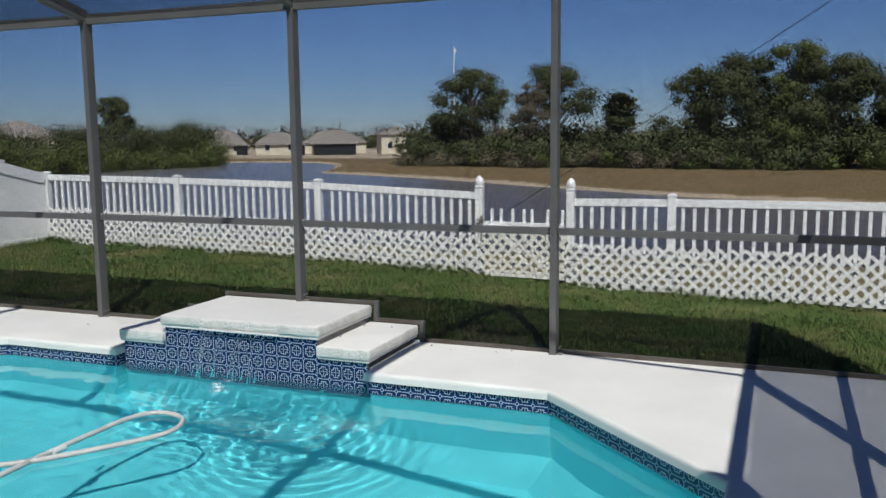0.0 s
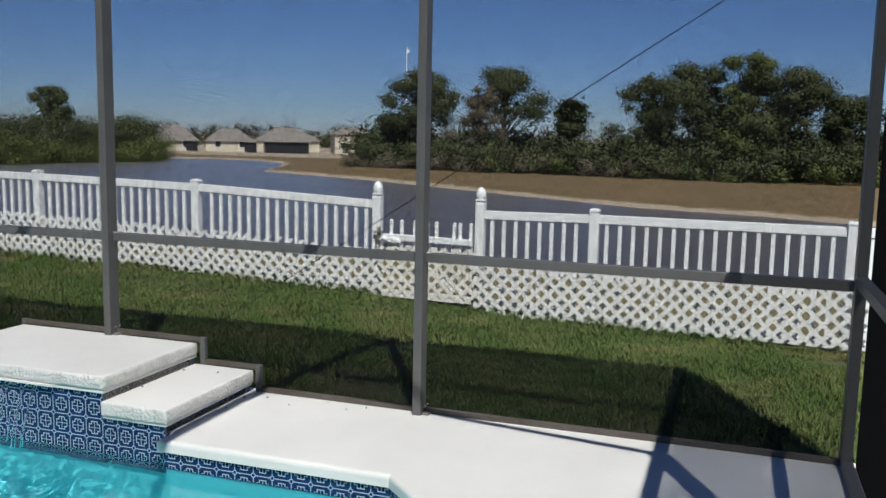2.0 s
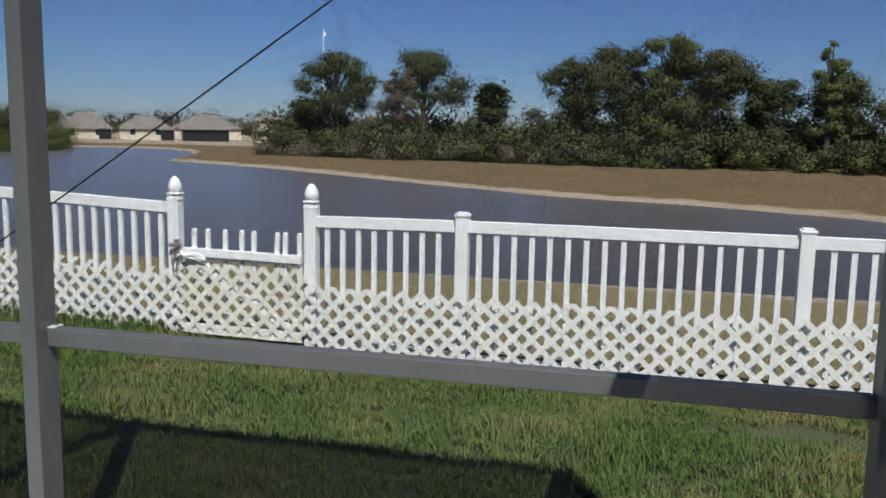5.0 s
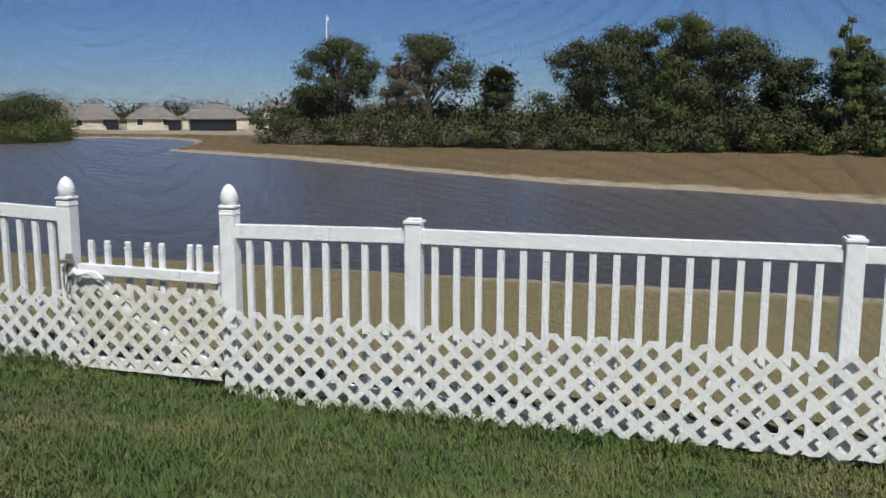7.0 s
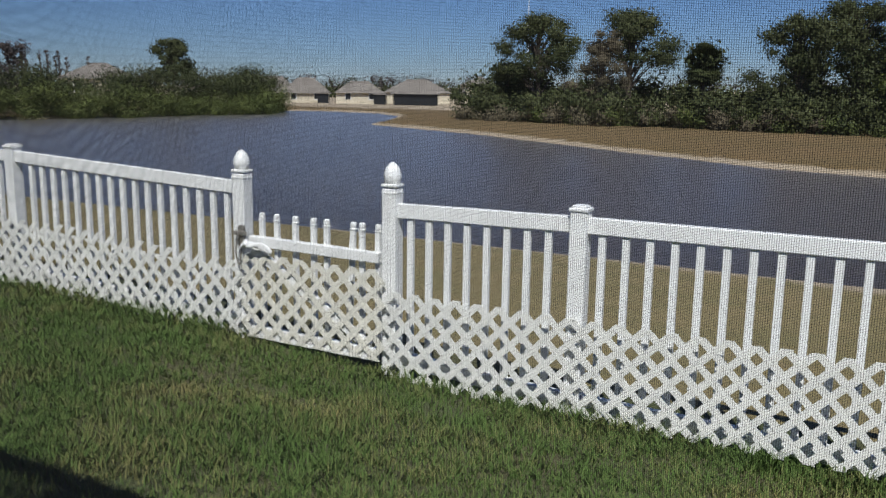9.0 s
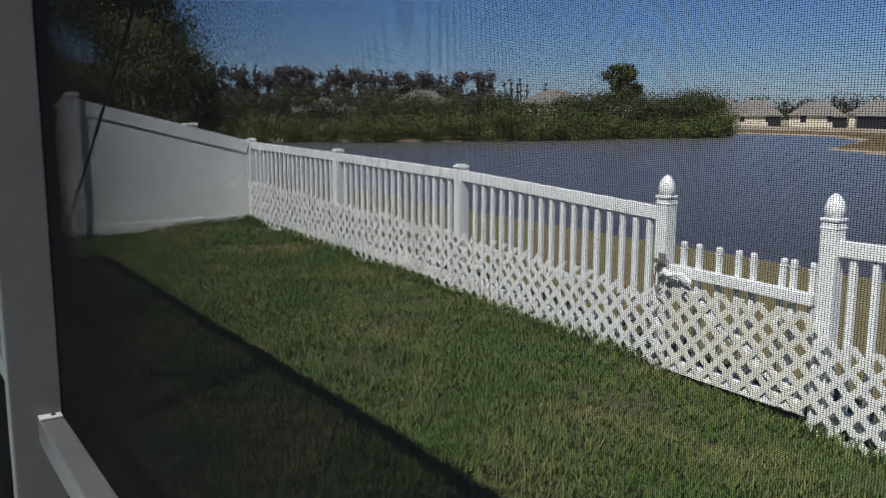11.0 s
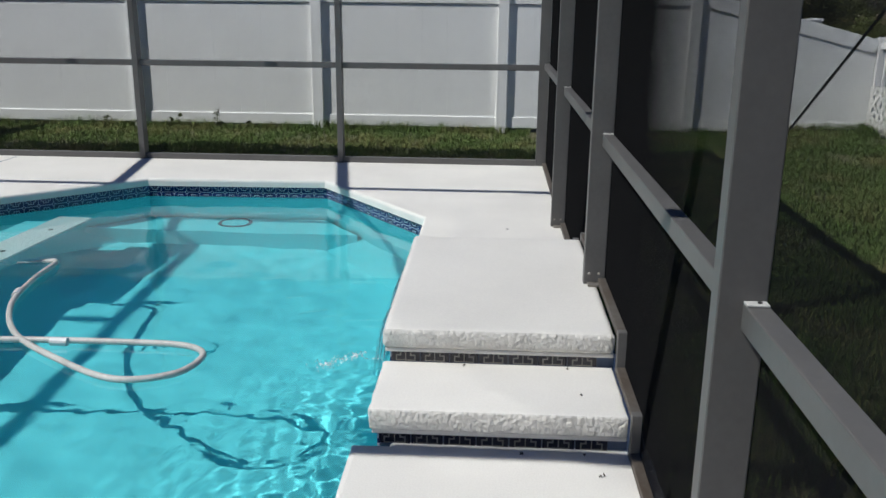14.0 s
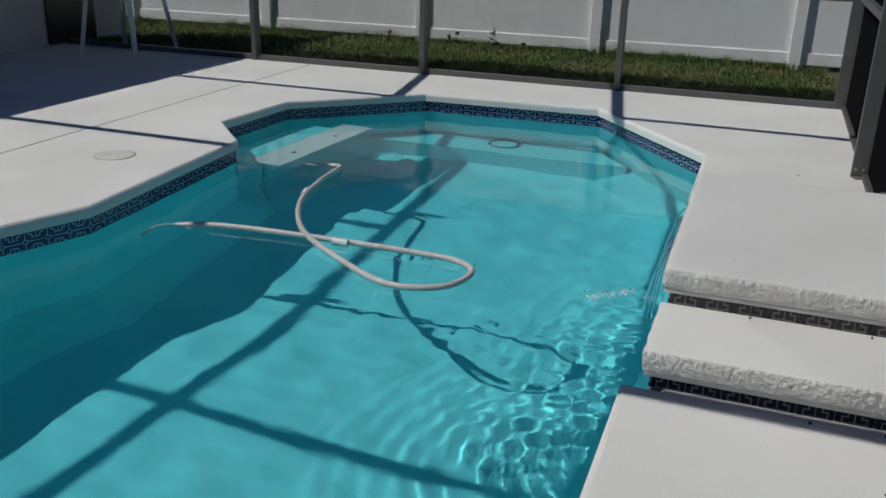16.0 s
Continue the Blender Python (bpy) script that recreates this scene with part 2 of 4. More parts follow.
def tube(points, radius, seg=8):
    """A round hose or cable through the given points."""
    bm = bmesh.new()
    pts = [Vector(p) for p in points]
    rings = []
    for i, p in enumerate(pts):
        d = (pts[min(i + 1, len(pts) - 1)] - pts[max(i - 1, 0)]).normalized()
        u = d.cross(Vector((0, 0, 1)))
        u = u.normalized() if u.length > 1e-4 else Vector((1, 0, 0))
        v = u.cross(d)
        rings.append([bm.verts.new(p + radius * (math.cos(2 * math.pi * k / seg) * u + math.sin(2 * math.pi * k / seg) * v)) for k in range(seg)])
    for a, b in zip(rings, rings[1:]):
        for k in range(seg):
            bm.faces.new((a[k], a[(k + 1) % seg], b[(k + 1) % seg], b[k]))
    bm.faces.new(rings[0][::-1]), bm.faces.new(rings[-1])
    return bm


def smooth_path(pts, n=8):
    pts = [Vector(p) for p in pts]
    out = []
    for i in range(len(pts) - 1):
        a, b, c, d = pts[max(i - 1, 0)], pts[i], pts[i + 1], pts[min(i + 2, len(pts) - 1)]
        for k in range(n):
            t = k / n
            out.append(0.5 * (2 * b + (c - a) * t + (2 * a - 5 * b + 4 * c - d) * t * t + (3 * b - a - 3 * c + d) * t ** 3))
    return out + [pts[-1]]


def lerp_at(x, table):
    for (x0, v0), (x1, v1) in zip(table, table[1:]):
        if x <= x1:
            return v0 + (v1 - v0) * max(0.0, min(1.0, (x - x0) / (x1 - x0)))
    return table[-1][1]


# ---- plan ----
EAVE = 2.53
XL, XR, YW = -6.20, 2.16, 0.03          # cage walls: left end, right end, lake side
POOL_Z, WATER_Z, FLOOR_Z = -0.06, -0.145, -1.18
POOL = [(0.18, -0.86), (1.28, -1.93), (1.28, -2.95), (0.5, -3.85), (-1.40, -3.74), (-1.80, -3.58), (-3.26, -3.68), (-3.67, -4.07),
        (-4.48, -4.02), (-5.27, -3.18), (-5.33, -1.75), (-4.18, -0.86), (-3.115, -0.86), (-3.115, -0.735), (-1.06, -0.735), (-1.06, -0.86)]
FY = 3.81                                # picket fence line
FX = -8.47                               # privacy fence line
HOUSE_Y = -7.7


def lawn_z(x):
    """Height of the lawn along the picket fence."""
    return lerp_at(x, ((-8.4, 0.06), (-4, -0.04), (-1.8, -0.13), (0.3, -0.26), (2.6, -0.31), (8, -0.33)))


SHORE = [Vector(p) for p in ((-62, 11.8), (9, 11.8), (12.5, 15), (11, 20.5), (7, 25.2), (2.6, 27.7), (-2, 29.3), (-8.3, 33.7), (-18, 41), (-28.2, 46.6),
                             (-31, 54), (-34.5, 61), (-40, 66), (-46, 67), (-51, 65), (-47, 57), (-47, 36), (-57, 22))]


def shore_distance(x, y):
    """Metres to the shore, negative over the water."""
    p, best, inside = Vector((x, y)), 1e9, False
    for a, b in zip(SHORE, SHORE[1:] + SHORE[:1]):
        e = b - a
        k = max(0.0, min(1.0, (p - a).dot(e) / e.length_squared))
        best = min(best, (a + e * k - p).length)
        if (a.y > y) != (b.y > y) and x < (b.x - a.x) * (y - a.y) / (b.y - a.y) + a.x:
            inside = not inside
    return -best if inside else best


POND_Z = -1.0


def ground_z(x, y):
    if XL - 0.06 < x < XR + 0.06 and -30 < y < YW + 0.04:
        return -2.2
    near = -0.03 + (lawn_z(x) + 0.03) * max(0.0, min(1.0, (y - 1.3) / (FY - 1.3)))
    if y < FY + 0.3:
        return near + 0.012 * noise.noise((x * 0.8, y * 0.8, 0))
    d = shore_distance(x, y)
    wob = 0.06 * noise.noise((x * 0.3, y * 0.3, 3))
    if d < 0:
        return POND_Z + max(-1.2, d * 0.25) + wob * 0.3
    if y < 13 and x < 12:
        return POND_Z + (near - POND_Z) * max(0.0, min(1.0, (11.8 - y) / (11.8 - FY - 0.3))) ** 0.8
    far = -0.5 if x > -36 else -0.7
    far = lerp_at(y, ((60, far), (78, -0.95), (135, -2.0), (260, -2.2)))
    return POND_Z + 0.25 * min(d, 0.8) + (far - POND_Z - 0.2) * (1 - math.exp(-max(d - 0.8, 0) / 8.0)) + wob


def steps(*runs):
    vals = []
    for a, b, s in runs:
        n = max(1, round((b - a) / s))
        vals += [a + (b - a) * i / n for i in range(n)]
    return vals + [runs[-1][1]]


gx = steps((-900, -200, 100), (-200, -64, 6), (-64, -9, 1.1), (-9, XL - 0.08, 0.2), (XL - 0.08, XR + 0.08, 0.2), (XR + 0.08, 5, 0.2), (5, 30, 1.0), (30, 150, 8), (150, 900, 120))
gy = steps((-700, -40, 90), (-40, -9, 3), (-9, YW + 0.06, 0.4), (YW + 0.06, 4, 0.2), (4, 14, 0.4), (14, 70, 0.9), (70, 200, 5), (200, 1500, 130))
gv = [(x, y, ground_z(x, y)) for y in gy for x in gx]
nx = len(gx)
gf = [(j * nx + i, j * nx + i + 1, (j + 1) * nx + i + 1, (j + 1) * nx + i) for j in range(len(gy) - 1) for i in range(nx - 1)]
gm = mesh_of("ground", gv, gf, M_GROUND, smooth=True)
gm.materials.append(M_BANK)
gm.materials.append(M_STRAW)
for f in gm.polygons:
    c = f.center
    if c.y > FY + 0.6 or c.x > 12 or c.x < -40:
        f.material_index = 2 if c.y < 13.5 and -45 < c.x < 12 else 1
tagged(put("ground", gm), "grassy ground falling to a pond and dry far bank", "ground", kind="structure")

M_POND = water_material("pond_water", 0.3, ((1.3, 0.3, 0.06), (6.0, 0.45, 0.02)), (0.21, 0.22, 0.26), (1.0, 0.93, 0.86))
pond = put("water", mesh_of("water", [(-66, 11.0, POND_Z), (14, 11.0, POND_Z), (14, 72, POND_Z), (-66, 72, POND_Z)], [(0, 1, 2, 3)], M_POND))
pond.visible_shadow = False
tagged(pond, "dark blue pond with small ripples", "water", kind="structure")

# ---- deck, pool ----
def ring_offset(pts, d):
    """The closed outline moved outwards by d (clockwise or not)."""
    n = len(pts)
    area = sum(pts[i][0] * pts[(i + 1) % n][1] - pts[(i + 1) % n][0] * pts[i][1] for i in range(n))
    sgn = 1 if area > 0 else -1
    out = []
    for i in range(n):
        a, b, c = Vector(pts[i - 1]), Vector(pts[i]), Vector(pts[(i + 1) % n])
        e, f = (b - a).normalized(), (c - b).normalized()
        ne, nf = Vector((e.y, -e.x)) * sgn, Vector((f.y, -f.x)) * sgn
        m = (ne + nf).normalized()
        out.append(b + m * (d / max(0.35, m.dot(ne))))
    return out


def deck_slab():
    bm = bmesh.new()
    outer = [bm.verts.new((x, y, 0)) for x, y in ((XL - 0.1, HOUSE_Y), (XR + 0.1, HOUSE_Y), (XR + 0.1, YW + 0.09), (XL - 0.1, YW + 0.09))]
    inner = [bm.verts.new((x, y, 0)) for x, y in POOL]
    es = [bm.edges.new((r[i], r[(i + 1) % len(r)])) for r in (outer, inner) for i in range(len(r))]
    bmesh.ops.triangle_fill(bm, edges=es, use_beauty=True, use_dissolve=False)
    bmesh.ops.recalc_face_normals(bm, faces=bm.faces)
    r = bmesh.ops.extrude_face_region(bm, geom=bm.faces[:])
    low = [v for v in r["geom"] if isinstance(v, bmesh.types.BMVert)]
    bmesh.ops.translate(bm, vec=(0, 0, -0.06), verts=low)
    bmesh.ops.recalc_face_normals(bm, faces=bm.faces)
    edge = [e for e in bm.edges if e.calc_face_angle(0) > 0.6 and all(v.co.z > -0.01 for v in e.verts)]
    bmesh.ops.bevel(bm, geom=edge, offset=0.022, segments=3, profile=0.5, affect="EDGES")
    return bm


floor = part("floor", deck_slab(), M_DECK)
tagged(floor, "off-white textured pool deck with rounded coping edge", "floor", kind="structure")
body = ring_offset(POOL, 0.03)
bm = bmesh.new()
top = [bm.verts.new((p.x, p.y, -0.058)) for p in body]
rim = [bm.verts.new((p.x, p.y, FLOOR_Z + 0.25)) for p in body]
low = [bm.verts.new((p.x, p.y, FLOOR_Z)) for p in ring_offset(POOL, -0.2)]
for a, b in ((top, rim), (rim, low)):
    for i in range(len(a)):
        bm.faces.new((a[i], a[(i + 1) % len(a)], b[(i + 1) % len(a)], b[i]))
bmesh.ops.triangle_fill(bm, edges=[bm.edges.get((low[i], low[(i + 1) % len(low)])) for i in range(len(low))], use_beauty=True)
shell = part("pool", bm, M_PLASTER)
tagged(shell, "turquoise plastered swimming pool basin sunk in the deck", "pool", kind="structure")


def pool_waves(x, y):
    """Height of the water: rings round where the falling water lands, and faint ripples everywhere."""
    z = 0.0
    for cx, cy, lam, amp in ((-2.32, -1.0, 0.115, 0.0012), (-2.05, -1.02, 0.085, 0.0009), (-1.86, -1.0, 0.12, 0.0011), (-1.55, -0.9, 0.09, 0.0006), (-1.42, -1.22, 0.082, 0.0009), (-1.2, -1.5, 0.11, 0.0008)):
        r = np.hypot(x - cx, y - cy)
        z = z + amp * np.sin(2 * np.pi * r / lam + 1.5 * np.sin(3.1 * x + 2.3 * y)) * np.exp(-(r / 0.68) ** 2) * (1 - np.exp(-(r / 0.15) ** 2))
    for k in range(14):
        a, lam = 2.4 * k, 0.16 + 0.055 * k
        z = z + 0.0007 * lam * np.sin(2 * np.pi * (x * np.cos(a) + y * np.sin(a)) / lam + 1.7 * k + 1.2 * np.sin(1.9 * x * np.sin(k) + 2.2 * y))
    return WATER_Z + z


def inside(x, y, ring):
    hit = np.zeros(x.shape, bool)
    for a, b in zip(ring, ring[1:] + ring[:1]):
        if a.y != b.y:
            hit ^= ((a.y > y) != (b.y > y)) & (x < (b.x - a.x) * (y - a.y) / (b.y - a.y) + a.x)
    return hit


wx, wy = np.meshgrid(np.arange(-5.5, 1.5, 0.02), np.arange(-4.2, -0.6, 0.02))
wet = inside(wx, wy, ring_offset(POOL, 0.04))
cell = wet[:-1, :-1] | wet[1:, :-1] | wet[:-1, 1:] | wet[1:, 1:]
nid = np.arange(wx.size).reshape(wx.shape)
wf = np.stack([nid[:-1, :-1][cell], nid[:-1, 1:][cell], nid[1:, 1:][cell], nid[1:, :-1][cell]], 1)
used, wf = np.unique(wf, return_inverse=True)
wv = np.stack([wx, wy, pool_waves(wx, wy)], 2).reshape(-1, 3)[used]
water = put("water", mesh_of("water", wv.tolist(), wf.reshape(-1, 4).tolist(), M_WATER, smooth=True))
water.cycles.is_caustics_caster = True
sun.data.cycles.is_caustics_light = True
tagged(water, "clear turquoise pool water with small ripples", "water", kind="structure")

# raised waterfall blocks behind the pool
def block(name, x0, x1, z, label):
    th = thing(name, label, "raised ledge")
    part("body", a_box(x0 + 0.03, x1 - 0.03, -0.765, YW + 0.012, -0.32, z - 0.07, 0), M_GROUT, th)
    bm = a_box(x0, x1, -0.80, YW + 0.0085, z - 0.075, z, 0.0)
    bmesh.ops.subdivide_edges(bm, edges=[e for e in bm.edges if abs((e.verts[0].co - e.verts[1].co).x) + abs((e.verts[0].co - e.verts[1].co).y) > 0.2], cuts=24, use_grid_fill=True)
    bmesh.ops.bevel(bm, geom=[e for e in bm.edges if e.calc_face_angle(0) > 0.6], offset=min(0.02, (x1 - x0) / 25 * 0.65), segments=3, profile=0.5, affect="EDGES")
    for v in bm.verts:
        if v.co.z < z - 0.004:
            v.co += Vector((0, 0.004, 0)) * noise.noise(v.co * 20) + Vector((0.004, 0, 0)) * noise.noise(v.co * 20 + Vector((9, 0, 0)))
    part("lip", a_box(x0 + 0.010, x1 - 0.010, -0.790, YW + 0.007, z - 0.090, z - 0.074, 0.003), M_DECK, th, "smooth pale lip under the slab")
    cap = part("coping", bm, M_COPE, th, "rough-edged off-white coping slab", smooth=True)
    cap.data.materials.append(M_DECK)
    for f in cap.data.polygons:
        f.material_index = 1 if f.normal.z > 0.9 else 0
    return th


BLK = block("waterfall_ledge", -2.75, -1.426, 0.26, "raised pool ledge with blue tiles and white slab")
STR = block("ledge_step", -1.45, -1.046, 0.13, "low white-topped ledge step beside the waterfall ledge")
STL = block("ledge_step", -3.13, -2.73, 0.13, "low white-topped ledge step beside the waterfall ledge")


# ---- screen cage ----
cage = thing("screen_cage", "grey aluminium pool screen enclosure with mesh panels", "screen enclosure", kind="structure")


def post(x, y, z0, z1, wx=0.048, wy=0.115):
    p = part("post", a_box(x - wx / 2, x + wx / 2, y - wy / 2, y + wy / 2, z0, z1, 0.003), M_FRAME, cage)
    return p


CH = [(XL, 0.0), (-3.13, 0.0), (-3.13, 0.13), (-2.75, 0.13), (-2.75, 0.26), (-1.40, 0.26), (-1.40, 0.13), (-1.02, 0.13), (-1.02, 0.0), (XR, 0.0)]
LAKE_POSTS = [(XL, 0.0), (-4.03, 0.0), (-2.04, 0.26), (0.0, 0.0), (XR, 0.0)]
LEFT_POSTS = [-1.76, -3.57, -5.36]
for x, z in LAKE_POSTS:
    post(x, YW - 0.0055, z, EAVE + 0.03, 0.048, 0.088)
for y in LEFT_POSTS:
    post(XL, y, 0, EAVE + 0.03, 0.10, 0.05)
for y in (-1.8, -3.6, -5.4):
    post(XR, y, 0, EAVE + 0.03, 0.10, 0.05)
for (x0, _), (x1, _) in zip(LAKE_POSTS, LAKE_POSTS[1:]):
    part("chair_rail", beam((x0 + 0.025, YW + 0.016, 0.87), (x1 - 0.025, YW + 0.015, 0.87), 0.043, 0.05), M_FRAME, cage)
ends = [YW] + LEFT_POSTS + [HOUSE_Y]
for y0, y1 in zip(ends, ends[1:]):
    part("chair_rail", beam((XL, y0 - 0.03, 0.855), (XL, y1 + 0.03, 0.855), 0.05, 0.05), M_FRAME, cage)
ends = [YW, -1.8, -3.6, -5.4, HOUSE_Y]
for y0, y1 in zip(ends, ends[1:]):
    part("chair_rail", beam((XR, y0 - 0.03, 0.90), (XR, y1 + 0.03, 0.90), 0.05, 0.05), M_FRAME, cage)
for p, q in (((XL, YW, EAVE), (XR, YW, EAVE)), ((XL, YW, EAVE), (XL, HOUSE_Y, EAVE)), ((XR, YW, EAVE), (XR, HOUSE_Y, EAVE))):
    part("eave_beam", beam(p, q, 0.06, 0.08), M_FRAME, cage)


def roof_z(x, y):
    return EAVE + 0.25 * min(YW - y, x - XL, XR - x, 2.8)


for x in (-4.03, -2.04, 0.0):
    k = min(x - XL, XR - x, 2.8)
    part("rafter", beam((x, YW, EAVE + 0.02), (x, YW - k, roof_z(x, YW - k)), 0.05, 0.10), M_FRAME, cage)
    for ya, yb in ((YW - k, -3.62), (-5.36, HOUSE_Y)) if x == -2.04 else ((YW - k, HOUSE_Y),):
        part("rafter", beam((x, ya, roof_z(x, ya)), (x, yb, roof_z(x, yb)), 0.05, 0.10), M_FRAME, cage)
for y in (-3.57, -5.36):
    part("purlin", beam((XL, y, EAVE + 0.02), (XL + 2.24, y, roof_z(XL + 2.24, y)), 0.05, 0.08), M_FRAME, cage)
    part("purlin", beam((0.0, y, roof_z(0.0, y)), (XR, y, EAVE + 0.02), 0.05, 0.08), M_FRAME, cage)


for y in (-3.62, -5.36):
    for xa, xb in ((-4.03, -3.47), (-3.47, -2.04), (-2.04, -0.64), (-0.64, 0.0)):
        part("purlin", beam((xa, y, roof_z(xa, y)), (xb, y, roof_z(xb, y)), 0.05, 0.08), M_FRAME, cage)
part("purlin", beam((XR, -1.8, EAVE + 0.02), (0.36, -1.8, roof_z(0.36, -1.8)), 0.03, 0.04), M_FRAME, cage)


def screen_panel(pts, warp, thread, weft=None):
    """Woven insect screen across a flat polygon: fine crossing threads, each a slim three-sided bar."""
    pts = [Vector(p) for p in pts]
    o = pts[0]
    u = (pts[1] - o).normalized()
    n = u.cross(pts[-1] - o).normalized()
    v = n.cross(u)
    poly = [((p - o).dot(u), (p - o).dot(v)) for p in pts]
    verts, faces = [], []
    for axis, (du, dv), pitch in ((0, (u, v), warp), (1, (v, u), weft or warp)):
        lo, hi = min(p[axis] for p in poly), max(p[axis] for p in poly)
        count = int((hi - lo) / pitch)
        for i in range(count):
            c = lo + (i + 0.5) * pitch
            cuts = []
            for p, q in zip(poly, poly[1:] + poly[:1]):
                if (p[axis] > c) != (q[axis] > c):
                    k = (c - p[axis]) / (q[axis] - p[axis])
                    cuts.append(p[1 - axis] + k * (q[1 - axis] - p[1 - axis]))
            if len(cuts) < 2:
                continue
            a, b = o + du * c + dv * min(cuts), o + du * c + dv * max(cuts)
            r = thread * 0.58
            s0 = len(verts)
            for e in (a, b):
                verts += [tuple(e + n * r), tuple(e - n * r * 0.5 + du * r * 0.866), tuple(e - n * r * 0.5 - du * r * 0.866)]
            faces += [(s0, s0 + 1, s0 + 4, s0 + 3), (s0 + 1, s0 + 2, s0 + 5, s0 + 4), (s0 + 2, s0, s0 + 3, s0 + 5)]
    return put("screen", mesh_of("screen", verts, faces, M_SCREEN), cage)


for (x0, z0), (x1, z1) in zip(LAKE_POSTS, LAKE_POSTS[1:]):
    ys = YW + 0.0405
    cuts = sorted({x0, x1} | {x for x, _ in CH if x0 < x < x1})
    for xa, xb in zip(cuts, cuts[1:]):
        low = max(z for (x, z), (xe, ze) in zip(CH, CH[1:]) if z == ze and x <= (xa + xb) / 2 <= xe)
        if low < 0.26:
            screen_panel([(xa, ys, low), (xb, ys, low), (xb, ys, 0.26), (xa, ys, 0.26)], 0.00115, 0.00021, 0.00080)
    screen_panel([(x0, ys, 0.26), (x1, ys, 0.26), (x1, ys, 0.87), (x0, ys, 0.87)], 0.00115, 0.00021, 0.00080)
    screen_panel([(x0, ys, 0.87), (x1, ys, 0.87), (x1, ys, EAVE), (x0, ys, EAVE)], 0.00115, 0.00021, 0.00080)
for xx, thread in ((XL - 0.045, 0.00052), (XR + 0.045, 0.00072)):
    screen_panel([(xx, YW, 0), (xx, HOUSE_Y, 0), (xx, HOUSE_Y, EAVE), (xx, YW, EAVE)], 0.0032, thread)
c0, c1, c2, c3 = (XL, YW, EAVE), (XR, YW, EAVE), (XR, HOUSE_Y, EAVE), (XL, HOUSE_Y, EAVE)
r0, r1 = (XL + 2.8, YW - 2.8, EAVE + 0.7), (XR - 2.8, YW - 2.8, EAVE + 0.7)
r2, r3 = (XR - 2.8, HOUSE_Y, EAVE + 0.7), (XL + 2.8, HOUSE_Y, EAVE + 0.7)
for q in ((c0, c1, r1, r0), (c1, c2, r2, r1), (c3, c0, r0, r3), (r0, r1, r2, r3)):
    screen_panel(q, 0.005, 0.001)

# base channel stepping over the ledges
for (xa, za), (xb, zb) in zip(CH, CH[1:]):
    if za == zb:
        part("base_channel", a_box(xa, xb, YW + 0.010, YW + 0.043, za, za + 0.028, 0.003), M_BASE, cage)
    else:
        part("base_channel", a_box(xa - 0.016, xa + 0.016, YW + 0.009, YW + 0.044, min(za, zb), max(za, zb) + 0.030, 0.003), M_FRAME, cage)
part("base_channel", a_box(XL - 0.025, XL + 0.025, HOUSE_Y, YW - 0.05, 0, 0.05), M_FRAME, cage)
part("base_channel", a_box(XR - 0.025, XR + 0.025, HOUSE_Y, YW - 0.05, 0, 0.05), M_FRAME, cage)

# ---- house behind the camera ----
wall = part("wall_south", a_box(XL - 0.9, XR + 9, HOUSE_Y - 0.3, HOUSE_Y, -0.2, 2.6, 0), M_WALLP)
tagged(wall, "shaded pale stucco house wall behind the deck", "wall", kind="structure")
bm = bmesh.new()
ev = [bm.verts.new(p) for p in ((XL - 1.3, -7.06, 2.44), (XR + 9.4, -7.06, 2.44), (XR + 9.4, -13, 4.4), (XL + 4.5, -13, 4.4), (XL - 1.3, -7.06, 2.28), (XR + 9.4, -7.06, 2.28), (XR + 9.4, -13, 2.28), (XL + 4.5, -13, 2.28))]
for q in ((0, 1, 2, 3), (4, 7, 6, 5), (0, 4, 5, 1), (1, 5, 6, 2), (2, 6, 7, 3), (3, 7, 4, 0)):
    bm.faces.new([ev[i] for i in q])
tagged(part("roof", bm, M_ROOF), "brown shingle roof of the house with low eave", "roof", kind="structure")


# ---- picket fence ----
POSTX = [-8.47, -6.16, -4.0, -1.85, -0.76, 0.353, 2.57, 4.78]


def top_z(x):
    return lerp_at(x, ((-8.47, 1.067), (-6.16, 1.035), (-4.0, 1.0), (-1.85, 0.935), (-0.76, 0.915), (0.35, 0.875), (2.57, 0.865), (5, 0.855)))


def rail_top(x):
    return lerp_at(x, ((-8.47, 1.03), (-6.16, 1.0), (-3.83, 0.955), (-1.87, 0.868), (-0.76, 0.812), (0.35, 0.824), (2.57, 0.822), (5, 0.815)))


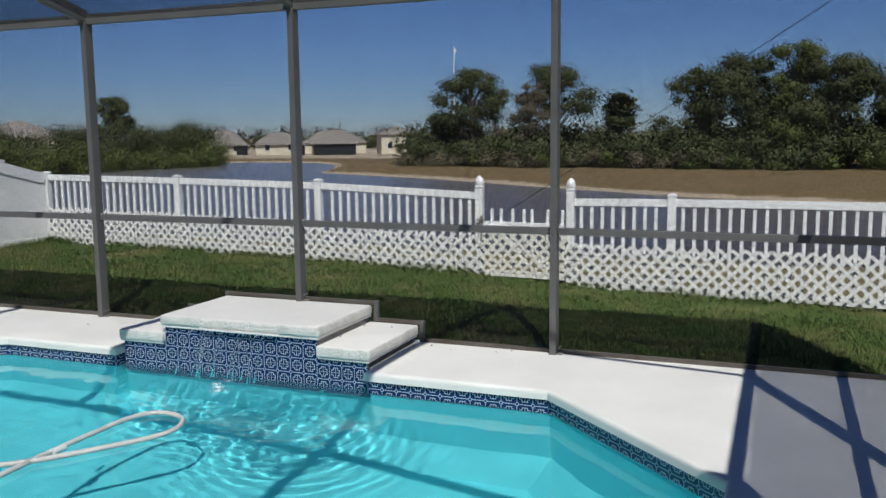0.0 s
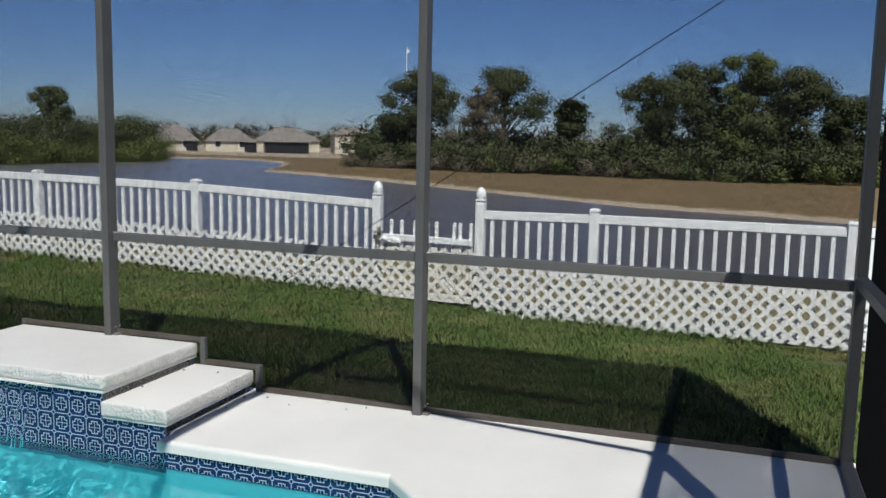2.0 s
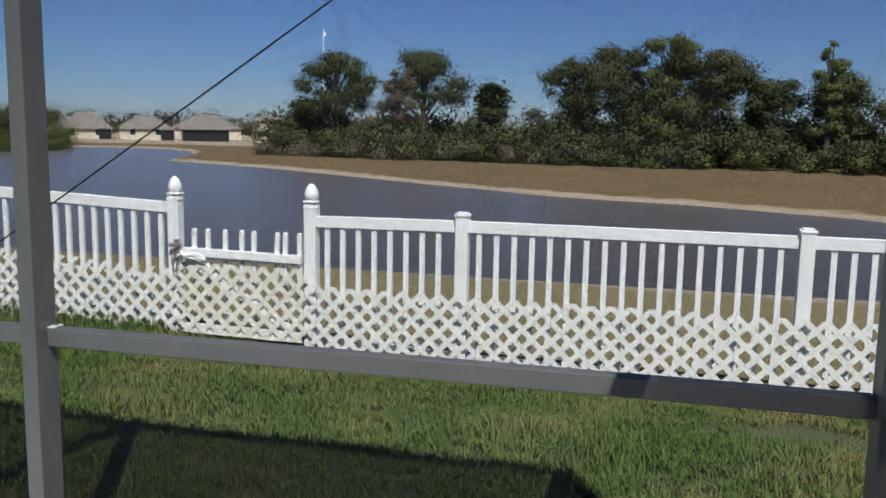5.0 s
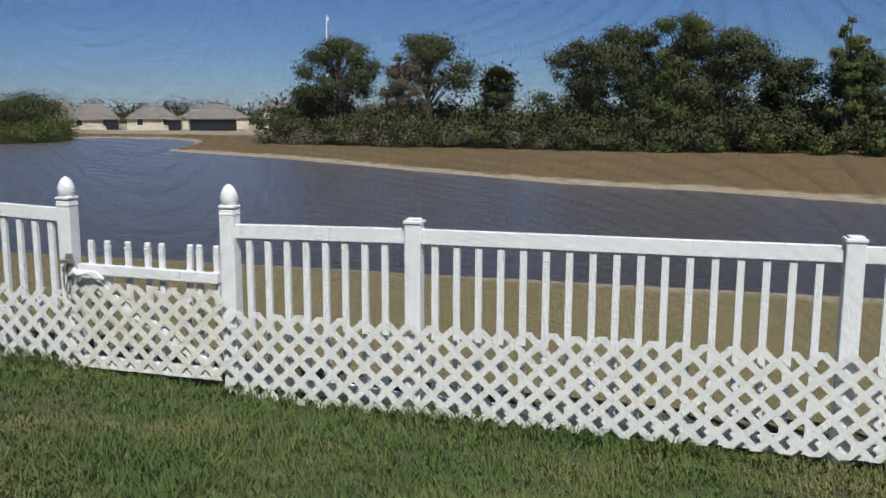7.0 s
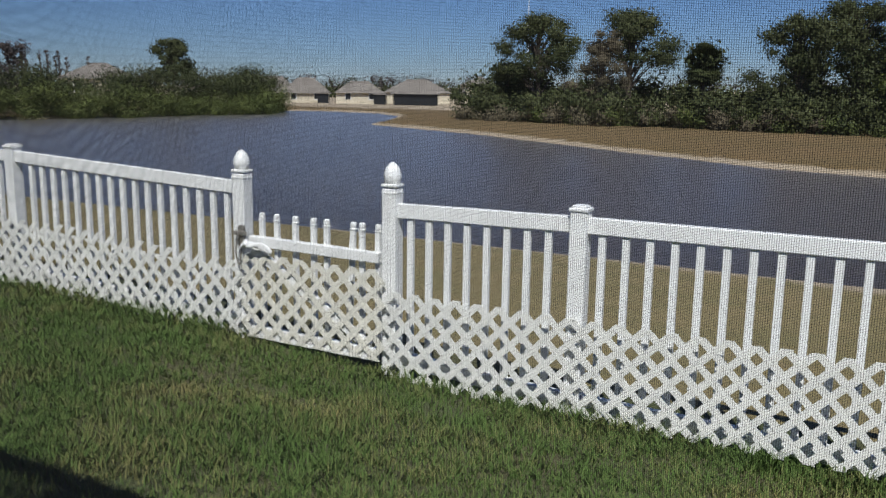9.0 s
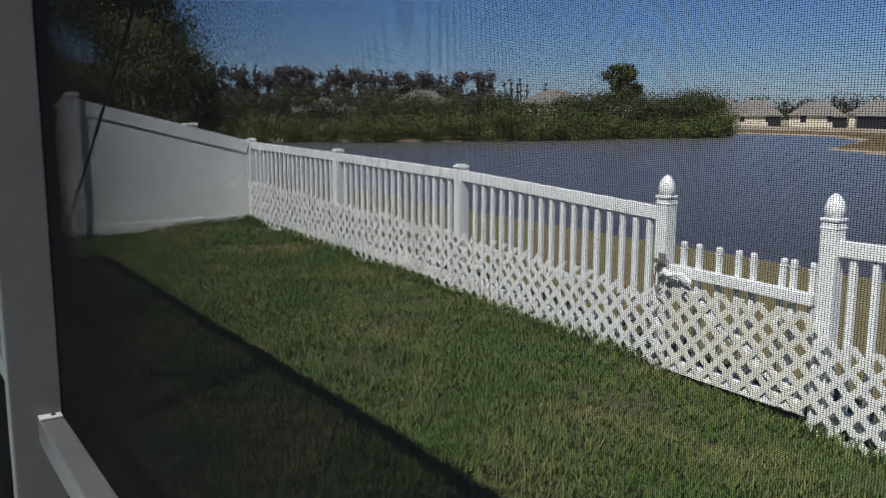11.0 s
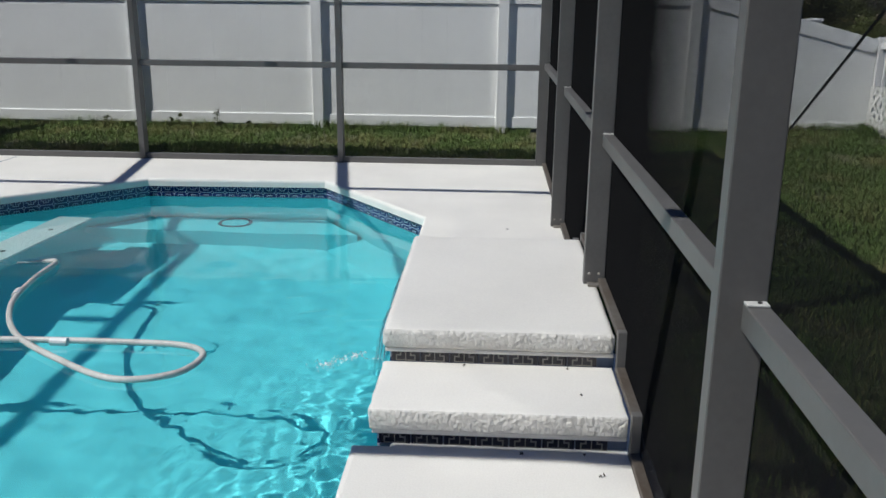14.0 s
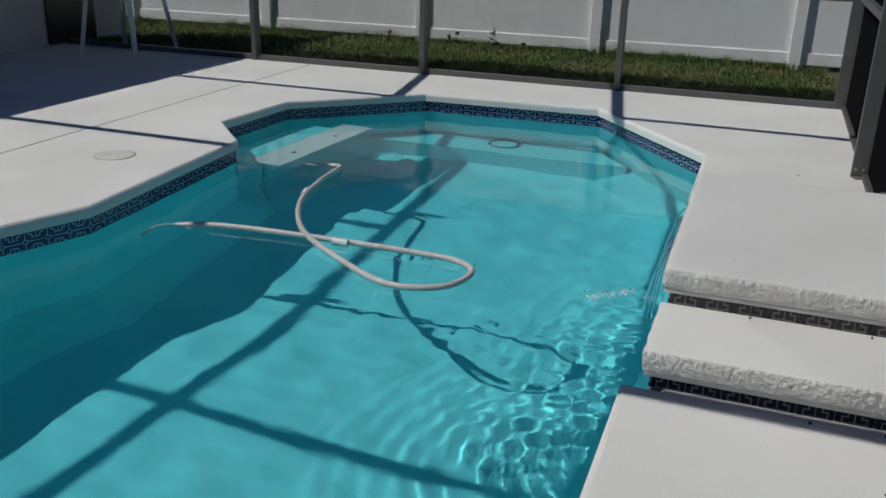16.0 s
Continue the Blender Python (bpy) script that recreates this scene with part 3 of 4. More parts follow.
def fence_post(x, ball):
    g, tz = lawn_z(x), top_z(x)
    th = thing("fence_post", "white vinyl gate post with rounded finial" if ball else "white vinyl fence post with flat cap", "fence post", "picket fence posts", at=pose(x, FY, 0))
    part("shaft", a_box(-0.045, 0.045, -0.045, 0.045, g - 0.1, tz - 0.02, 0.006), M_VINYL, th)
    if ball:
        bm = a_box(-0.049, 0.049, -0.049, 0.049, tz - 0.012, tz + 0.006, 0.006)
        box(bm, -0.048, 0.048, -0.048, 0.048, tz - 0.05, tz - 0.038, 0.004)
        part("collar", bm, M_VINYL, th)
        part("finial", lathe([(0.040, tz + 0.004), (0.047, tz + 0.018), (0.0515, tz + 0.04), (0.050, tz + 0.062), (0.042, tz + 0.088), (0.029, tz + 0.109), (0.015, tz + 0.122), (0.004, tz + 0.127)], 18), M_VINYL, th, smooth=True)
    else:
        bm = a_box(-0.051, 0.051, -0.051, 0.051, tz - 0.022, tz - 0.004, 0.004)
        box(bm, -0.037, 0.037, -0.037, 0.037, tz - 0.004, tz + 0.008, 0.006)
        part("cap", bm, M_VINYL, th)


for i, x in enumerate(POSTX):
    fence_post(x, i in (3, 4))

PICKET = a_box(-0.018, 0.018, -0.012, 0.012, 0, 1.0, 0.0)
pm = bpy.data.meshes.new("picket")
PICKET.to_mesh(pm)
PICKET.free()
pm.materials.append(M_VINYL)
SLAT_W, PITCH, LATT_H = 0.037, 0.132, 0.528


def lattice_top(x):
    return lerp_at(x, ((-8.42, 0.57), (-4, 0.47), (-2.77, 0.385), (-1.8, 0.335), (-0.8, 0.31), (0.78, 0.305), (1.5, 0.285), (2.5, 0.30), (5, 0.30)))


def slat_mesh(length, lean):
    """A flat slat whose two ends are cut level once it leans by 45 degrees to the given side."""
    w, t = SLAT_W / 2, 0.0024
    vs = [(x, y, z + lean * x) for z in (0, length) for x, y in ((-w, -t), (w, -t), (w, t), (-w, t))]
    me = mesh_of("slat", vs, [(0, 3, 2, 1), (4, 5, 6, 7), (0, 1, 5, 4), (1, 2, 6, 5), (2, 3, 7, 6), (3, 0, 4, 7)], M_LATT)
    for p in me.polygons:
        p.use_smooth = False
    return me


def fence_bay(xa, xb, first=None, pitch=0.118):
    """Pickets stand every pitch, from the one at first, or evenly across the bay."""
    a, b = xa + 0.045, xb - 0.045
    n = int((xb - 0.09 - first) / pitch) + 1 if first else max(2, round((b - a) / pitch) - 1)
    th = thing("picket_fence", "white vinyl picket fence panel beside the lawn", "fence panel", "picket fence panels")
    za, zb = rail_top(a) - 0.041, rail_top(b) - 0.041
    part("top_rail", beam((a, FY, za), (b, FY, zb), 0.045, 0.082, 0.004), M_VINYL, th)
    ga, gb = lawn_z(xa), lawn_z(xb)
    part("bottom_rail", beam((a, FY, ga + 0.1), (b, FY, gb + 0.1), 0.045, 0.085, 0.004), M_VINYL, th)
    for i in range(n):
        x = first + i * pitch if first else a + (b - a) * (i + 1) / (n + 1)
        k = (x - a) / (b - a)
        z0, z1 = ga + (gb - ga) * k + 0.09, za + (zb - za) * k - 0.03
        o = put("picket", pm, th)
        o.matrix_basis = pose(x, FY, z0) @ Matrix.Diagonal((1, 1, z1 - z0, 1))


def lattice(xa, xb, y, tops=None, label="white plastic diamond lattice sheet fixed along the fence", paint=None):
    """A moulded sheet of slats crossing at 45 degrees, the two layers almost flush."""
    th = thing("lattice_panel", label, "lattice", "lattice panels")
    ta, tb = tops or (lattice_top(xa), lattice_top(xb))
    cache = {}
    pitch = (xb - xa) / round((xb - xa) / PITCH)
    h = LATT_H
    for side in (1, -1):
        n = int((xb - xa + h) / pitch) + 1
        for i in range(n):
            s = xa - h + pitch * (i + 0.5)            # foot of the slat if it leans right
            x0, x1 = max(s, xa), min(s + h, xb)
            if x1 - x0 < 0.03:
                continue
            ln = round((x1 - x0) * math.sqrt(2), 2)
            me = cache.get((ln, side)) or cache.setdefault((ln, side), slat_mesh(ln, side))
            if paint:
                me.materials[0] = paint
            xx = x0 if side == 1 else xa + xb - x0
            top = ta + (tb - ta) * (xx - xa) / (xb - xa)
            o = put("slat", me, th)
            o.matrix_basis = pose(xx, y - 0.0006 * side + random.uniform(-0.0002, 0.0002), top - h + x0 - s + random.uniform(-0.003, 0.003), 0, 45 * side + random.uniform(-0.4, 0.4), 0)
    return th


for xa, xb in zip(POSTX, POSTX[1:]):
    if xa != -1.85:
        fence_bay(xa, xb, *{-4.0: (-3.806, 0.1145), -0.76: (-0.638, 0.1175), 0.353: (0.472, 0.1217)}.get(xa, ()))
for xa, xb in ((-8.42, -6.1), (-6.1, -3.9), (-3.9, -1.815), (-0.765, 2.235), (2.245, 4.78)):
    lattice(xa, xb, FY - 0.075)

# gate
gate = thing("gate", "low white picket gate covered with weathered lattice", "gate")
gg = -0.12
part("gate_rail", beam((-1.77, FY - 0.02, 0.505), (-0.83, FY - 0.02, 0.49), 0.05, 0.06), M_VINYL, gate)
part("gate_rail", beam((-1.75, FY - 0.045, -0.068), (-0.83, FY - 0.045, -0.082), 0.04, 0.075), M_VINYL, gate)
part("gate_brace", beam((-1.73, FY - 0.050, 0.46), (-0.88, FY - 0.050, -0.04), 0.03, 0.06), M_VINYL, gate)
for i, x in enumerate((-1.697, -1.584, -1.443, -1.309, -1.213, -1.058, -0.964, -0.853)):
    tip = a_box(-0.016, 0.016, -0.012, 0.012, gg + 0.05, 0.635, 0.0)
    box(tip, -0.020, 0.020, -0.016, 0.016, 0.635, 0.645, 0.003)
    box(tip, -0.017, 0.017, -0.014, 0.014, 0.645, 0.68, 0.008)
    o = part("picket", tip, M_VINYL, gate)
    o.matrix_basis = pose(x, FY, 0, 0, 3 if i == 5 else 0, 0)
lattice(-1.795, -0.785, FY - 0.075, (0.432, 0.415), "weathered cream-white lattice sheet fixed on the gate", M_LATT_OLD)
tie = thing("tie_cloth", "crumpled white cloth strip tied round the gate rail", "cloth")
for k in range(5):
    dz = 0.012 * k
    part("fold", tube(smooth_path([(-1.79 + 0.01 * k, FY - 0.10, 0.47 + dz), (-1.71, FY - 0.108 - 0.004 * k, 0.505 - 0.4 * dz), (-1.63, FY - 0.10, 0.475 + 0.6 * dz), (-1.56, FY - 0.095, 0.455 + 0.2 * dz)], 6), 0.011 + 0.002 * (k % 2), 7), M_VINYL, tie, smooth=True)
latch = thing("gate_latch", "grey metal latch chained to the gate post", "latch")
part("plate", a_box(-1.83, -1.79, FY - 0.075, FY - 0.05, 0.46, 0.60, 0.004), M_STEEL, latch)
part("bolt", a_box(-1.86, -1.76, FY - 0.09, FY - 0.07, 0.54, 0.565, 0.004), M_STEEL, latch)
part("chain", tube(smooth_path([(-1.81, FY - 0.09, 0.56), (-1.83, FY - 0.1, 0.44), (-1.80, FY - 0.1, 0.36), (-1.79, FY - 0.09, 0.49)], 6), 0.006, 6), M_STEEL, latch)

# ---- privacy fence ----
PY = [1.78, -0.31, -2.40, -4.49, -6.58, -8.67]


def privacy_post(y, tz):
    th = thing("fence_post", "white vinyl privacy fence post with flat cap", "fence post", "privacy fence posts", at=pose(FX, y, 0))
    part("shaft", a_box(-0.06, 0.06, -0.06, 0.06, -0.2, tz, 0.005), M_VINYL, th)
    bm = a_box(-0.07, 0.07, -0.07, 0.07, tz, tz + 0.02, 0.004)
    box(bm, -0.05, 0.05, -0.05, 0.05, tz + 0.02, tz + 0.035, 0.006)
    part("cap", bm, M_VINYL, th)


def privacy_panel(ya, yb, za, zb):
    th = thing("privacy_fence", "tall white vinyl privacy fence panel", "fence panel", "privacy fence panels")
    a, b = min(ya, yb) + 0.055, max(ya, yb) - 0.055
    if ya > yb:
        za, zb = zb, za
    part("top_rail", beam((FX, a, za - 0.09), (FX, b, zb - 0.09), 0.05, 0.15, 0.004), M_VINYL, th)
    part("bottom_rail", beam((FX, a, 0.08), (FX, b, 0.08), 0.05, 0.12, 0.004), M_VINYL, th)
    n = max(1, round((b - a) / 0.29))
    for i in range(n):
        y0, y1 = a + (b - a) * i / n, a + (b - a) * (i + 1) / n
        z0, z1 = za + (zb - za) * i / n - 0.17, za + (zb - za) * (i + 1) / n - 0.17
        bm = bmesh.new()
        vs = [bm.verts.new(p) for p in ((FX - 0.012, y0, 0.1), (FX - 0.012, y1, 0.1), (FX - 0.012, y1, z1), (FX - 0.012, y0, z0), (FX + 0.012, y0 + 0.0004, 0.1), (FX + 0.012, y1 - 0.0004, 0.1), (FX + 0.012, y1 - 0.0004, z1), (FX + 0.012, y0 + 0.0004, z0))]
        for q in ((0, 3, 2, 1), (4, 5, 6, 7), (0, 1, 5, 4), (1, 2, 6, 5), (2, 3, 7, 6), (3, 0, 4, 7)):
            bm.faces.new([vs[k] for k in q])
        part("plank", bm, M_VINYL, th)


for y in PY:
    privacy_post(y, 1.575)
for y0, y1 in zip(PY, PY[1:]):
    privacy_panel(y1, y0, 1.545, 1.545)
privacy_panel(1.78, FY, 1.545, 1.06)

# neighbour's screened porch and roof behind the privacy fence
porch = thing("neighbour_porch", "neighbour's dark screened porch with pale posts", "porch")
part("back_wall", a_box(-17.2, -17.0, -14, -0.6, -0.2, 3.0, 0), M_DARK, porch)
for y in (-0.8, -2.0, -3.9, -5.8, -7.7, -9.6):
    part("post", a_box(-13.06, -12.98, y - 0.04, y + 0.04, -0.1, 2.6, 0.004), M_VINYL if y == -2.0 else M_FRAME, porch)
for z in (1.95, 2.55):
    part("rail", beam((-13.02, -0.8, z), (-13.02, -11, z), 0.05, 0.06), M_FRAME, porch)
part("gutter", beam((-13.0, -0.7, 2.36), (-13.6, -2.6, 2.9), 0.1, 0.12), M_VINYL, porch)
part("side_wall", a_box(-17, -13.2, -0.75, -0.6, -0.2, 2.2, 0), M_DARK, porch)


def hip_house(name, x, y, z, w, d, wall_h, roof_h, turn, label, windows=3, cage=False):
    th = thing(name, label, "house", at=pose(x, y, z, 0, 0, turn))
    part("wall", a_box(-w / 2, w / 2, -d / 2, d / 2, -0.3, wall_h, 0.0), M_DARK if cage else M_STUCCO, th)
    bm = bmesh.new()
    e = 0.45
    lo = [bm.verts.new((sx * (w / 2 + e), sy * (d / 2 + e), wall_h)) for sx, sy in ((-1, -1), (1, -1), (1, 1), (-1, 1))]
    hi = [bm.verts.new((-max(0.1, w / 2 - d / 2), 0, wall_h + roof_h)), bm.verts.new((max(0.1, w / 2 - d / 2), 0, wall_h + roof_h))]
    for q in ((lo[0], lo[1], hi[1], hi[0]), (lo[1], lo[2], hi[1]), (lo[2], lo[3], hi[0], hi[1]), (lo[3], lo[0], hi[0]), tuple(lo[::-1])):
        bm.faces.new(q)
    part("roof", bm, M_ROOF, th)
    for i in range(windows):
        k = (i + 0.5) / windows
        wx = -w / 2 + w * k
        o = part("window", a_box(wx - 0.45, wx + 0.45, -d / 2 - 0.05, -d / 2 + 0.02, 0.9, 1.9, 0.0), M_DARK, th)
        part("frame", a_box(wx - 0.55, wx + 0.55, -d / 2 - 0.03, -d / 2 + 0.03, 0.8, 2.0, 0.0), M_VINYL, o)
    return th


hip_house("neighbour_house", -22, -1.4, -0.1, 9, 9, 1.2, 1.9, 0, "brown-roofed neighbouring house behind the white fence", 2)
HOUSES = [(-98.5, 135, -2.2, 8.6, 5.6, 1.95, 2.9, 0), (-113, 143, -2.4, 10.5, 6, 2.0, 3.4, 0), (-86.5, 135, -2.0, 8.4, 5.4, 1.95, 2.2, 0), (-74.9, 135, -1.75, 7.6, 4.6, 1.75, 1.7, 1), (-67.5, 146, -1.9, 6.4, 6, 3.5, 1.6, 0), (-83, 150, -2.1, 12, 8, 2.2, 2.5, 0)]
for x, y, z, w, d, wh, rh, cg in HOUSES:
    hip_house("house", x, y, z, w, d, wh, rh, 34, "single-storey house with screened porch across the pond" if cg else "cream stucco house with brown hip roof across the pond", 0 if cg else 2, bool(cg))
for x, y in ((-92.6, 132.2), (-80.5, 132.2)):
    porch = thing("side_porch", "dark screened side porch between houses across the pond", "porch", at=pose(x, y, -2.1, 0, 0, 34))
    part("screen", a_box(-1.0, 1.0, -1.5, 1.5, -0.3, 1.9, 0.0), M_DARK, porch)
    part("roof", a_box(-1.2, 1.2, -1.8, 1.6, 1.9, 2.05, 0.0), M_ROOF, porch)
hip_house("house", -104, 92, -0.9, 11, 9, 2.6, 2.4, 45, "cream stucco house with brown hip roof behind the bushes", 2)
hip_house("house", -88, 44, -1.6, 8, 8, 2.4, 1.6, 65, "tan house with pale roof behind the bushes", 2)
hip_house("house", -96, 62, -1.3, 10, 8, 2.6, 2.2, 60, "tan house with brown roof behind the bushes", 2)

cp = thing("fence_post", "white vinyl post cap showing above the privacy fence", "fence post", at=pose(FX - 0.17, 3.12, 0))
part("shaft", a_box(-0.06, 0.06, -0.06, 0.06, -0.1, 1.23, 0.004), M_VINYL, cp)
part("cap", a_box(-0.075, 0.075, -0.075, 0.075, 1.23, 1.262, 0.008), M_VINYL, cp)

# ---- trees ----
def leaf_cloud(blobs, count, size, seed, flat=0.7):
    """Many small three-cornered leaves spread through uneven blobs, with normals that lean outwards."""
    rng = np.random.default_rng(seed)
    vol = np.array([b[3] ** 2 for b in blobs])
    pick = rng.choice(len(blobs), count, p=vol / vol.sum())
    c = np.array([b[:3] for b in blobs])[pick]
    r = np.array([b[3] for b in blobs])[pick]
    d = rng.normal(size=(count, 3))
    d /= np.linalg.norm(d, axis=1)[:, None]
    rad = r * np.clip(np.abs(rng.normal(0.62, 0.45, count)), 0, 1.6)
    ctr = c + d * rad[:, None] * np.array([1, 1, flat])
    a = rng.normal(size=(count, 3))
    a /= np.linalg.norm(a, axis=1)[:, None]
    b = np.cross(a, rng.normal(size=(count, 3)))
    b /= np.linalg.norm(b, axis=1)[:, None]
    flip = np.sign((np.cross(a, b) * d).sum(1))[:, None]
    b *= np.where(flip == 0, 1, flip)
    s = size * (0.5 + rng.random(count))[:, None]
    v = np.stack([ctr - a * s, ctr + a * s * 0.5 - b * s * 0.62, ctr + a * s * 0.5 + b * s * 0.62], 1).reshape(-1, 3)
    f = np.arange(count * 3).reshape(-1, 3)
    n = d * 0.8 + 0.6 * np.cross(a, b) + np.array([0, -0.1, 0.25])
    n /= np.linalg.norm(n, axis=1)[:, None]
    return v, f, np.repeat(n, 3, axis=0)


def np_mesh(name, v, f, n, material):
    me = bpy.data.meshes.new(name)
    me.from_pydata(v.tolist(), [], f.tolist())
    me.materials.append(material)
    me.update()
    me.normals_split_custom_set_from_vertices(n.tolist())
    return me


def limb_mesh(paths):
    bm = bmesh.new()
    for pts, r0, r1 in paths:
        n = len(pts)
        rings = []
        for i, p in enumerate(pts):
            p = Vector(p)
            r = r0 + (r1 - r0) * i / (n - 1)
            rings.append([bm.verts.new(p + Vector((r * math.cos(2 * math.pi * k / 7), r * math.sin(2 * math.pi * k / 7), 0))) for k in range(7)])
        for a, b in zip(rings, rings[1:]):
            for k in range(7):
                bm.faces.new((a[k], a[(k + 1) % 7], b[(k + 1) % 7], b[k]))
    return bm


def tree(name, x, y, h, w, seed, leaf, label, trunk=0.35, leaves=5000, size=0.2, low=0.35, nblob=20):
    """A tapered trunk with limbs that carry uneven leaf clumps. low: where the crown begins, of the height."""
    rng = random.Random(seed)
    z = ground_z(x, y)
    th = thing(name, label, "tree", at=pose(x, y, z))
    blobs, limbs = [], []
    top = Vector((rng.uniform(-0.2, 0.2) * w * 0.3, 0, h * 0.8))
    limbs.append(([(0, 0, -0.2), (top.x * 0.2, 0, h * 0.25), (top.x * 0.6, 0, h * 0.55), tuple(top)], h * 0.028, h * 0.008))
    nblob = int(nblob * 1.7)
    for i in range(nblob):
        k = i / max(1, nblob - 1)
        hz = h * (low + (0.93 - low) * k) + rng.uniform(-0.04, 0.04) * h
        spread = w * 0.5 * (1.0 - 0.6 * k ** 2.0) * rng.uniform(0.15, 0.9)
        ang = rng.uniform(0, 2 * math.pi)
        r = w * rng.uniform(0.05, 0.155)
        cx, cy = spread * math.cos(ang), spread * math.sin(ang) * 0.8
        hz = min(hz, h - r * 1.15)
        blobs.append((cx, cy, hz, r))
        start = max(h * trunk * 0.6, hz - h * 0.25)
        limbs.append(([(top.x * start / h, 0, start), (cx * 0.5, cy * 0.5, (start + hz) / 2 + 0.05 * h), (cx, cy, hz)], h * 0.010, h * 0.003))
    part("trunk", limb_mesh(limbs), M_BARK, th)
    put("crown", np_mesh("crown", *leaf_cloud(blobs, int(leaves * 5.5), size * 0.40, seed), leaf), th)
    return th


def palm(x, y, h, seed):
    z = ground_z(x, y)
    th = thing("palm_tree", "small round-headed cabbage palm on the far bank", "palm tree", at=pose(x, y, z))
    part("trunk", limb_mesh([([(0, 0, -0.2), (0.05, 0, h * 0.4), (0, 0, h * 0.8)], 0.2, 0.16)]), M_BARK, th)
    rng = random.Random(seed)
    vs, fs = [], []
    for i in range(90):
        a, e = rng.uniform(0, 2 * math.pi), rng.uniform(-1.1, 1.4)
        d = Vector((math.cos(a) * math.cos(e), math.sin(a) * math.cos(e), math.sin(e)))
        stem = Vector((0, 0, h * 0.76)) + d * 0.6
        side = d.cross(Vector((0, 0, 1))).normalized()
        up = side.cross(d)
        for k in range(11):
            t = (k - 5) / 5 * 1.1
            tip = stem + (d * math.cos(t) + side * math.sin(t)) * 0.8 + Vector((0, 0, -0.15 * abs(t) - 0.1)) + up * 0.05
            w2 = (d * -math.sin(t) + side * math.cos(t)) * 0.055
            b = len(vs)
            vs += [tuple(stem), tuple((stem + tip) / 2 + w2), tuple(tip), tuple((stem + tip) / 2 - w2)]
            fs.append((b, b + 1, b + 2, b + 3))
    v, f, _ = leaf_cloud([(0, 0, h * 0.76, 0.95), (0, 0, h * 0.62, 0.7)], 2600, 0.13, seed, 0.95)
    n0 = len(vs)
    vs += v.tolist()
    fs += (f + n0).tolist()
    put("fronds", mesh_of("fronds", vs, fs, M_LEAF), th)


OAK = "broad dark-green oak with open crown on far bank"
tree("oak_tree", -18.9, 52, 7.0, 6.2, 3, M_LEAF, OAK, leaves=5200, size=0.17, low=0.42, nblob=22)
tree("oak_tree", -13.4, 53, 7.1, 6.4, 5, M_LEAF, OAK, leaves=4200, size=0.17, low=0.5, nblob=20)
tree("bare_tree", -14.6, 51, 5.6, 4.4, 6, M_LEAF3, "half-bare grey-brown tree on the far bank", leaves=5200, size=0.13, low=0.12, nblob=20)
tree("oak_tree", -21.8, 54, 3.8, 4.2, 8, M_LEAF, OAK, leaves=4000, size=0.17, low=0.2)
palm(-8.4, 50.3, 4.6, 2)
TALL = "tall dense green tree in the thicket on far bank"
tree("tall_tree", -3.2, 48, 6.1, 6.2, 11, M_LEAF, TALL, leaves=8500, size=0.165, low=0.04, nblob=34)
tree("tall_tree", -0.4, 49, 6.9, 6.6, 12, M_LEAF, TALL, leaves=8500, size=0.165, low=0.04, nblob=34)
tree("tall_tree", 1.9, 48, 7.3, 5.8, 13, M_LEAF2, "tall lighter green tree in the thicket on far bank", leaves=7500, size=0.165, low=0.15, nblob=30)
tree("tall_tree", 4.1, 47, 6.5, 6.0, 14, M_LEAF, TALL, leaves=9000, size=0.165, low=0.04, nblob=34)
tree("tall_tree", 7.2, 48, 5.0, 5.6, 15, M_LEAF, TALL, leaves=8000, size=0.165, low=0.04, nblob=30)
tree("tall_tree", 10.8, 49, 5.4, 5.6, 16, M_LEAF, TALL, leaves=8000, size=0.165, low=0.04, nblob=30)
tree("slender_tree", 9.8, 46, 6.6, 2.3, 17, M_LEAF2, "slender bright green tree rising from the thicket", leaves=3000, size=0.15, low=0.2, nblob=18)
tree("tall_tree", 14.5, 48, 5.2, 5.0, 18, M_LEAF, TALL, leaves=7000, size=0.18, low=0.1, nblob=30)
tree("tall_tree", 18.5, 46, 5.6, 5.4, 19, M_LEAF, TALL, leaves=6000, size=0.2, low=0.1, nblob=30)
tree("pine_tree", -53.7, 55.8, 6.0, 4.2, 21, M_LEAF, "spreading pine above the bushes by the pond", leaves=3600, size=0.22, low=0.45, nblob=20)
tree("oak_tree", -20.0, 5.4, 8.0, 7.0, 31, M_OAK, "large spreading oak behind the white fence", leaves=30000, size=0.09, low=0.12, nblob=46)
tree("oak_tree", -25.0, 1.5, 3.6, 4.0, 32, M_LEAF, "green tree top behind neighbouring roof", leaves=5000, size=0.14, low=0.3, nblob=14)


def thicket(name, pts, h, r, seed, leaf, label, count, size):
    """A run of low bushes grown together."""
    rng = random.Random(seed)
    blobs = []
    for x, y in pts:
        z = ground_z(x, y)
        for k in range(4):
            q = r * rng.uniform(0.5, 1.0)
            blobs.append((x + rng.uniform(-r, r), y + rng.uniform(-r, r), z + h * rng.uniform(0.1, 0.75), q))
    ob = put(name, np_mesh(name, *leaf_cloud(blobs, int(count * 4.1), size * 0.49, seed, 0.8), leaf))
    return tagged(ob, label, "bushes", kind="stuff")


def run(points, step):
    out = []
    for a, b in zip(points, points[1:]):
        a, b = Vector(a), Vector(b)
        n = max(1, round((b - a).length / step))
        out += [tuple(a + (b - a) * i / n) for i in range(n)]
    return out


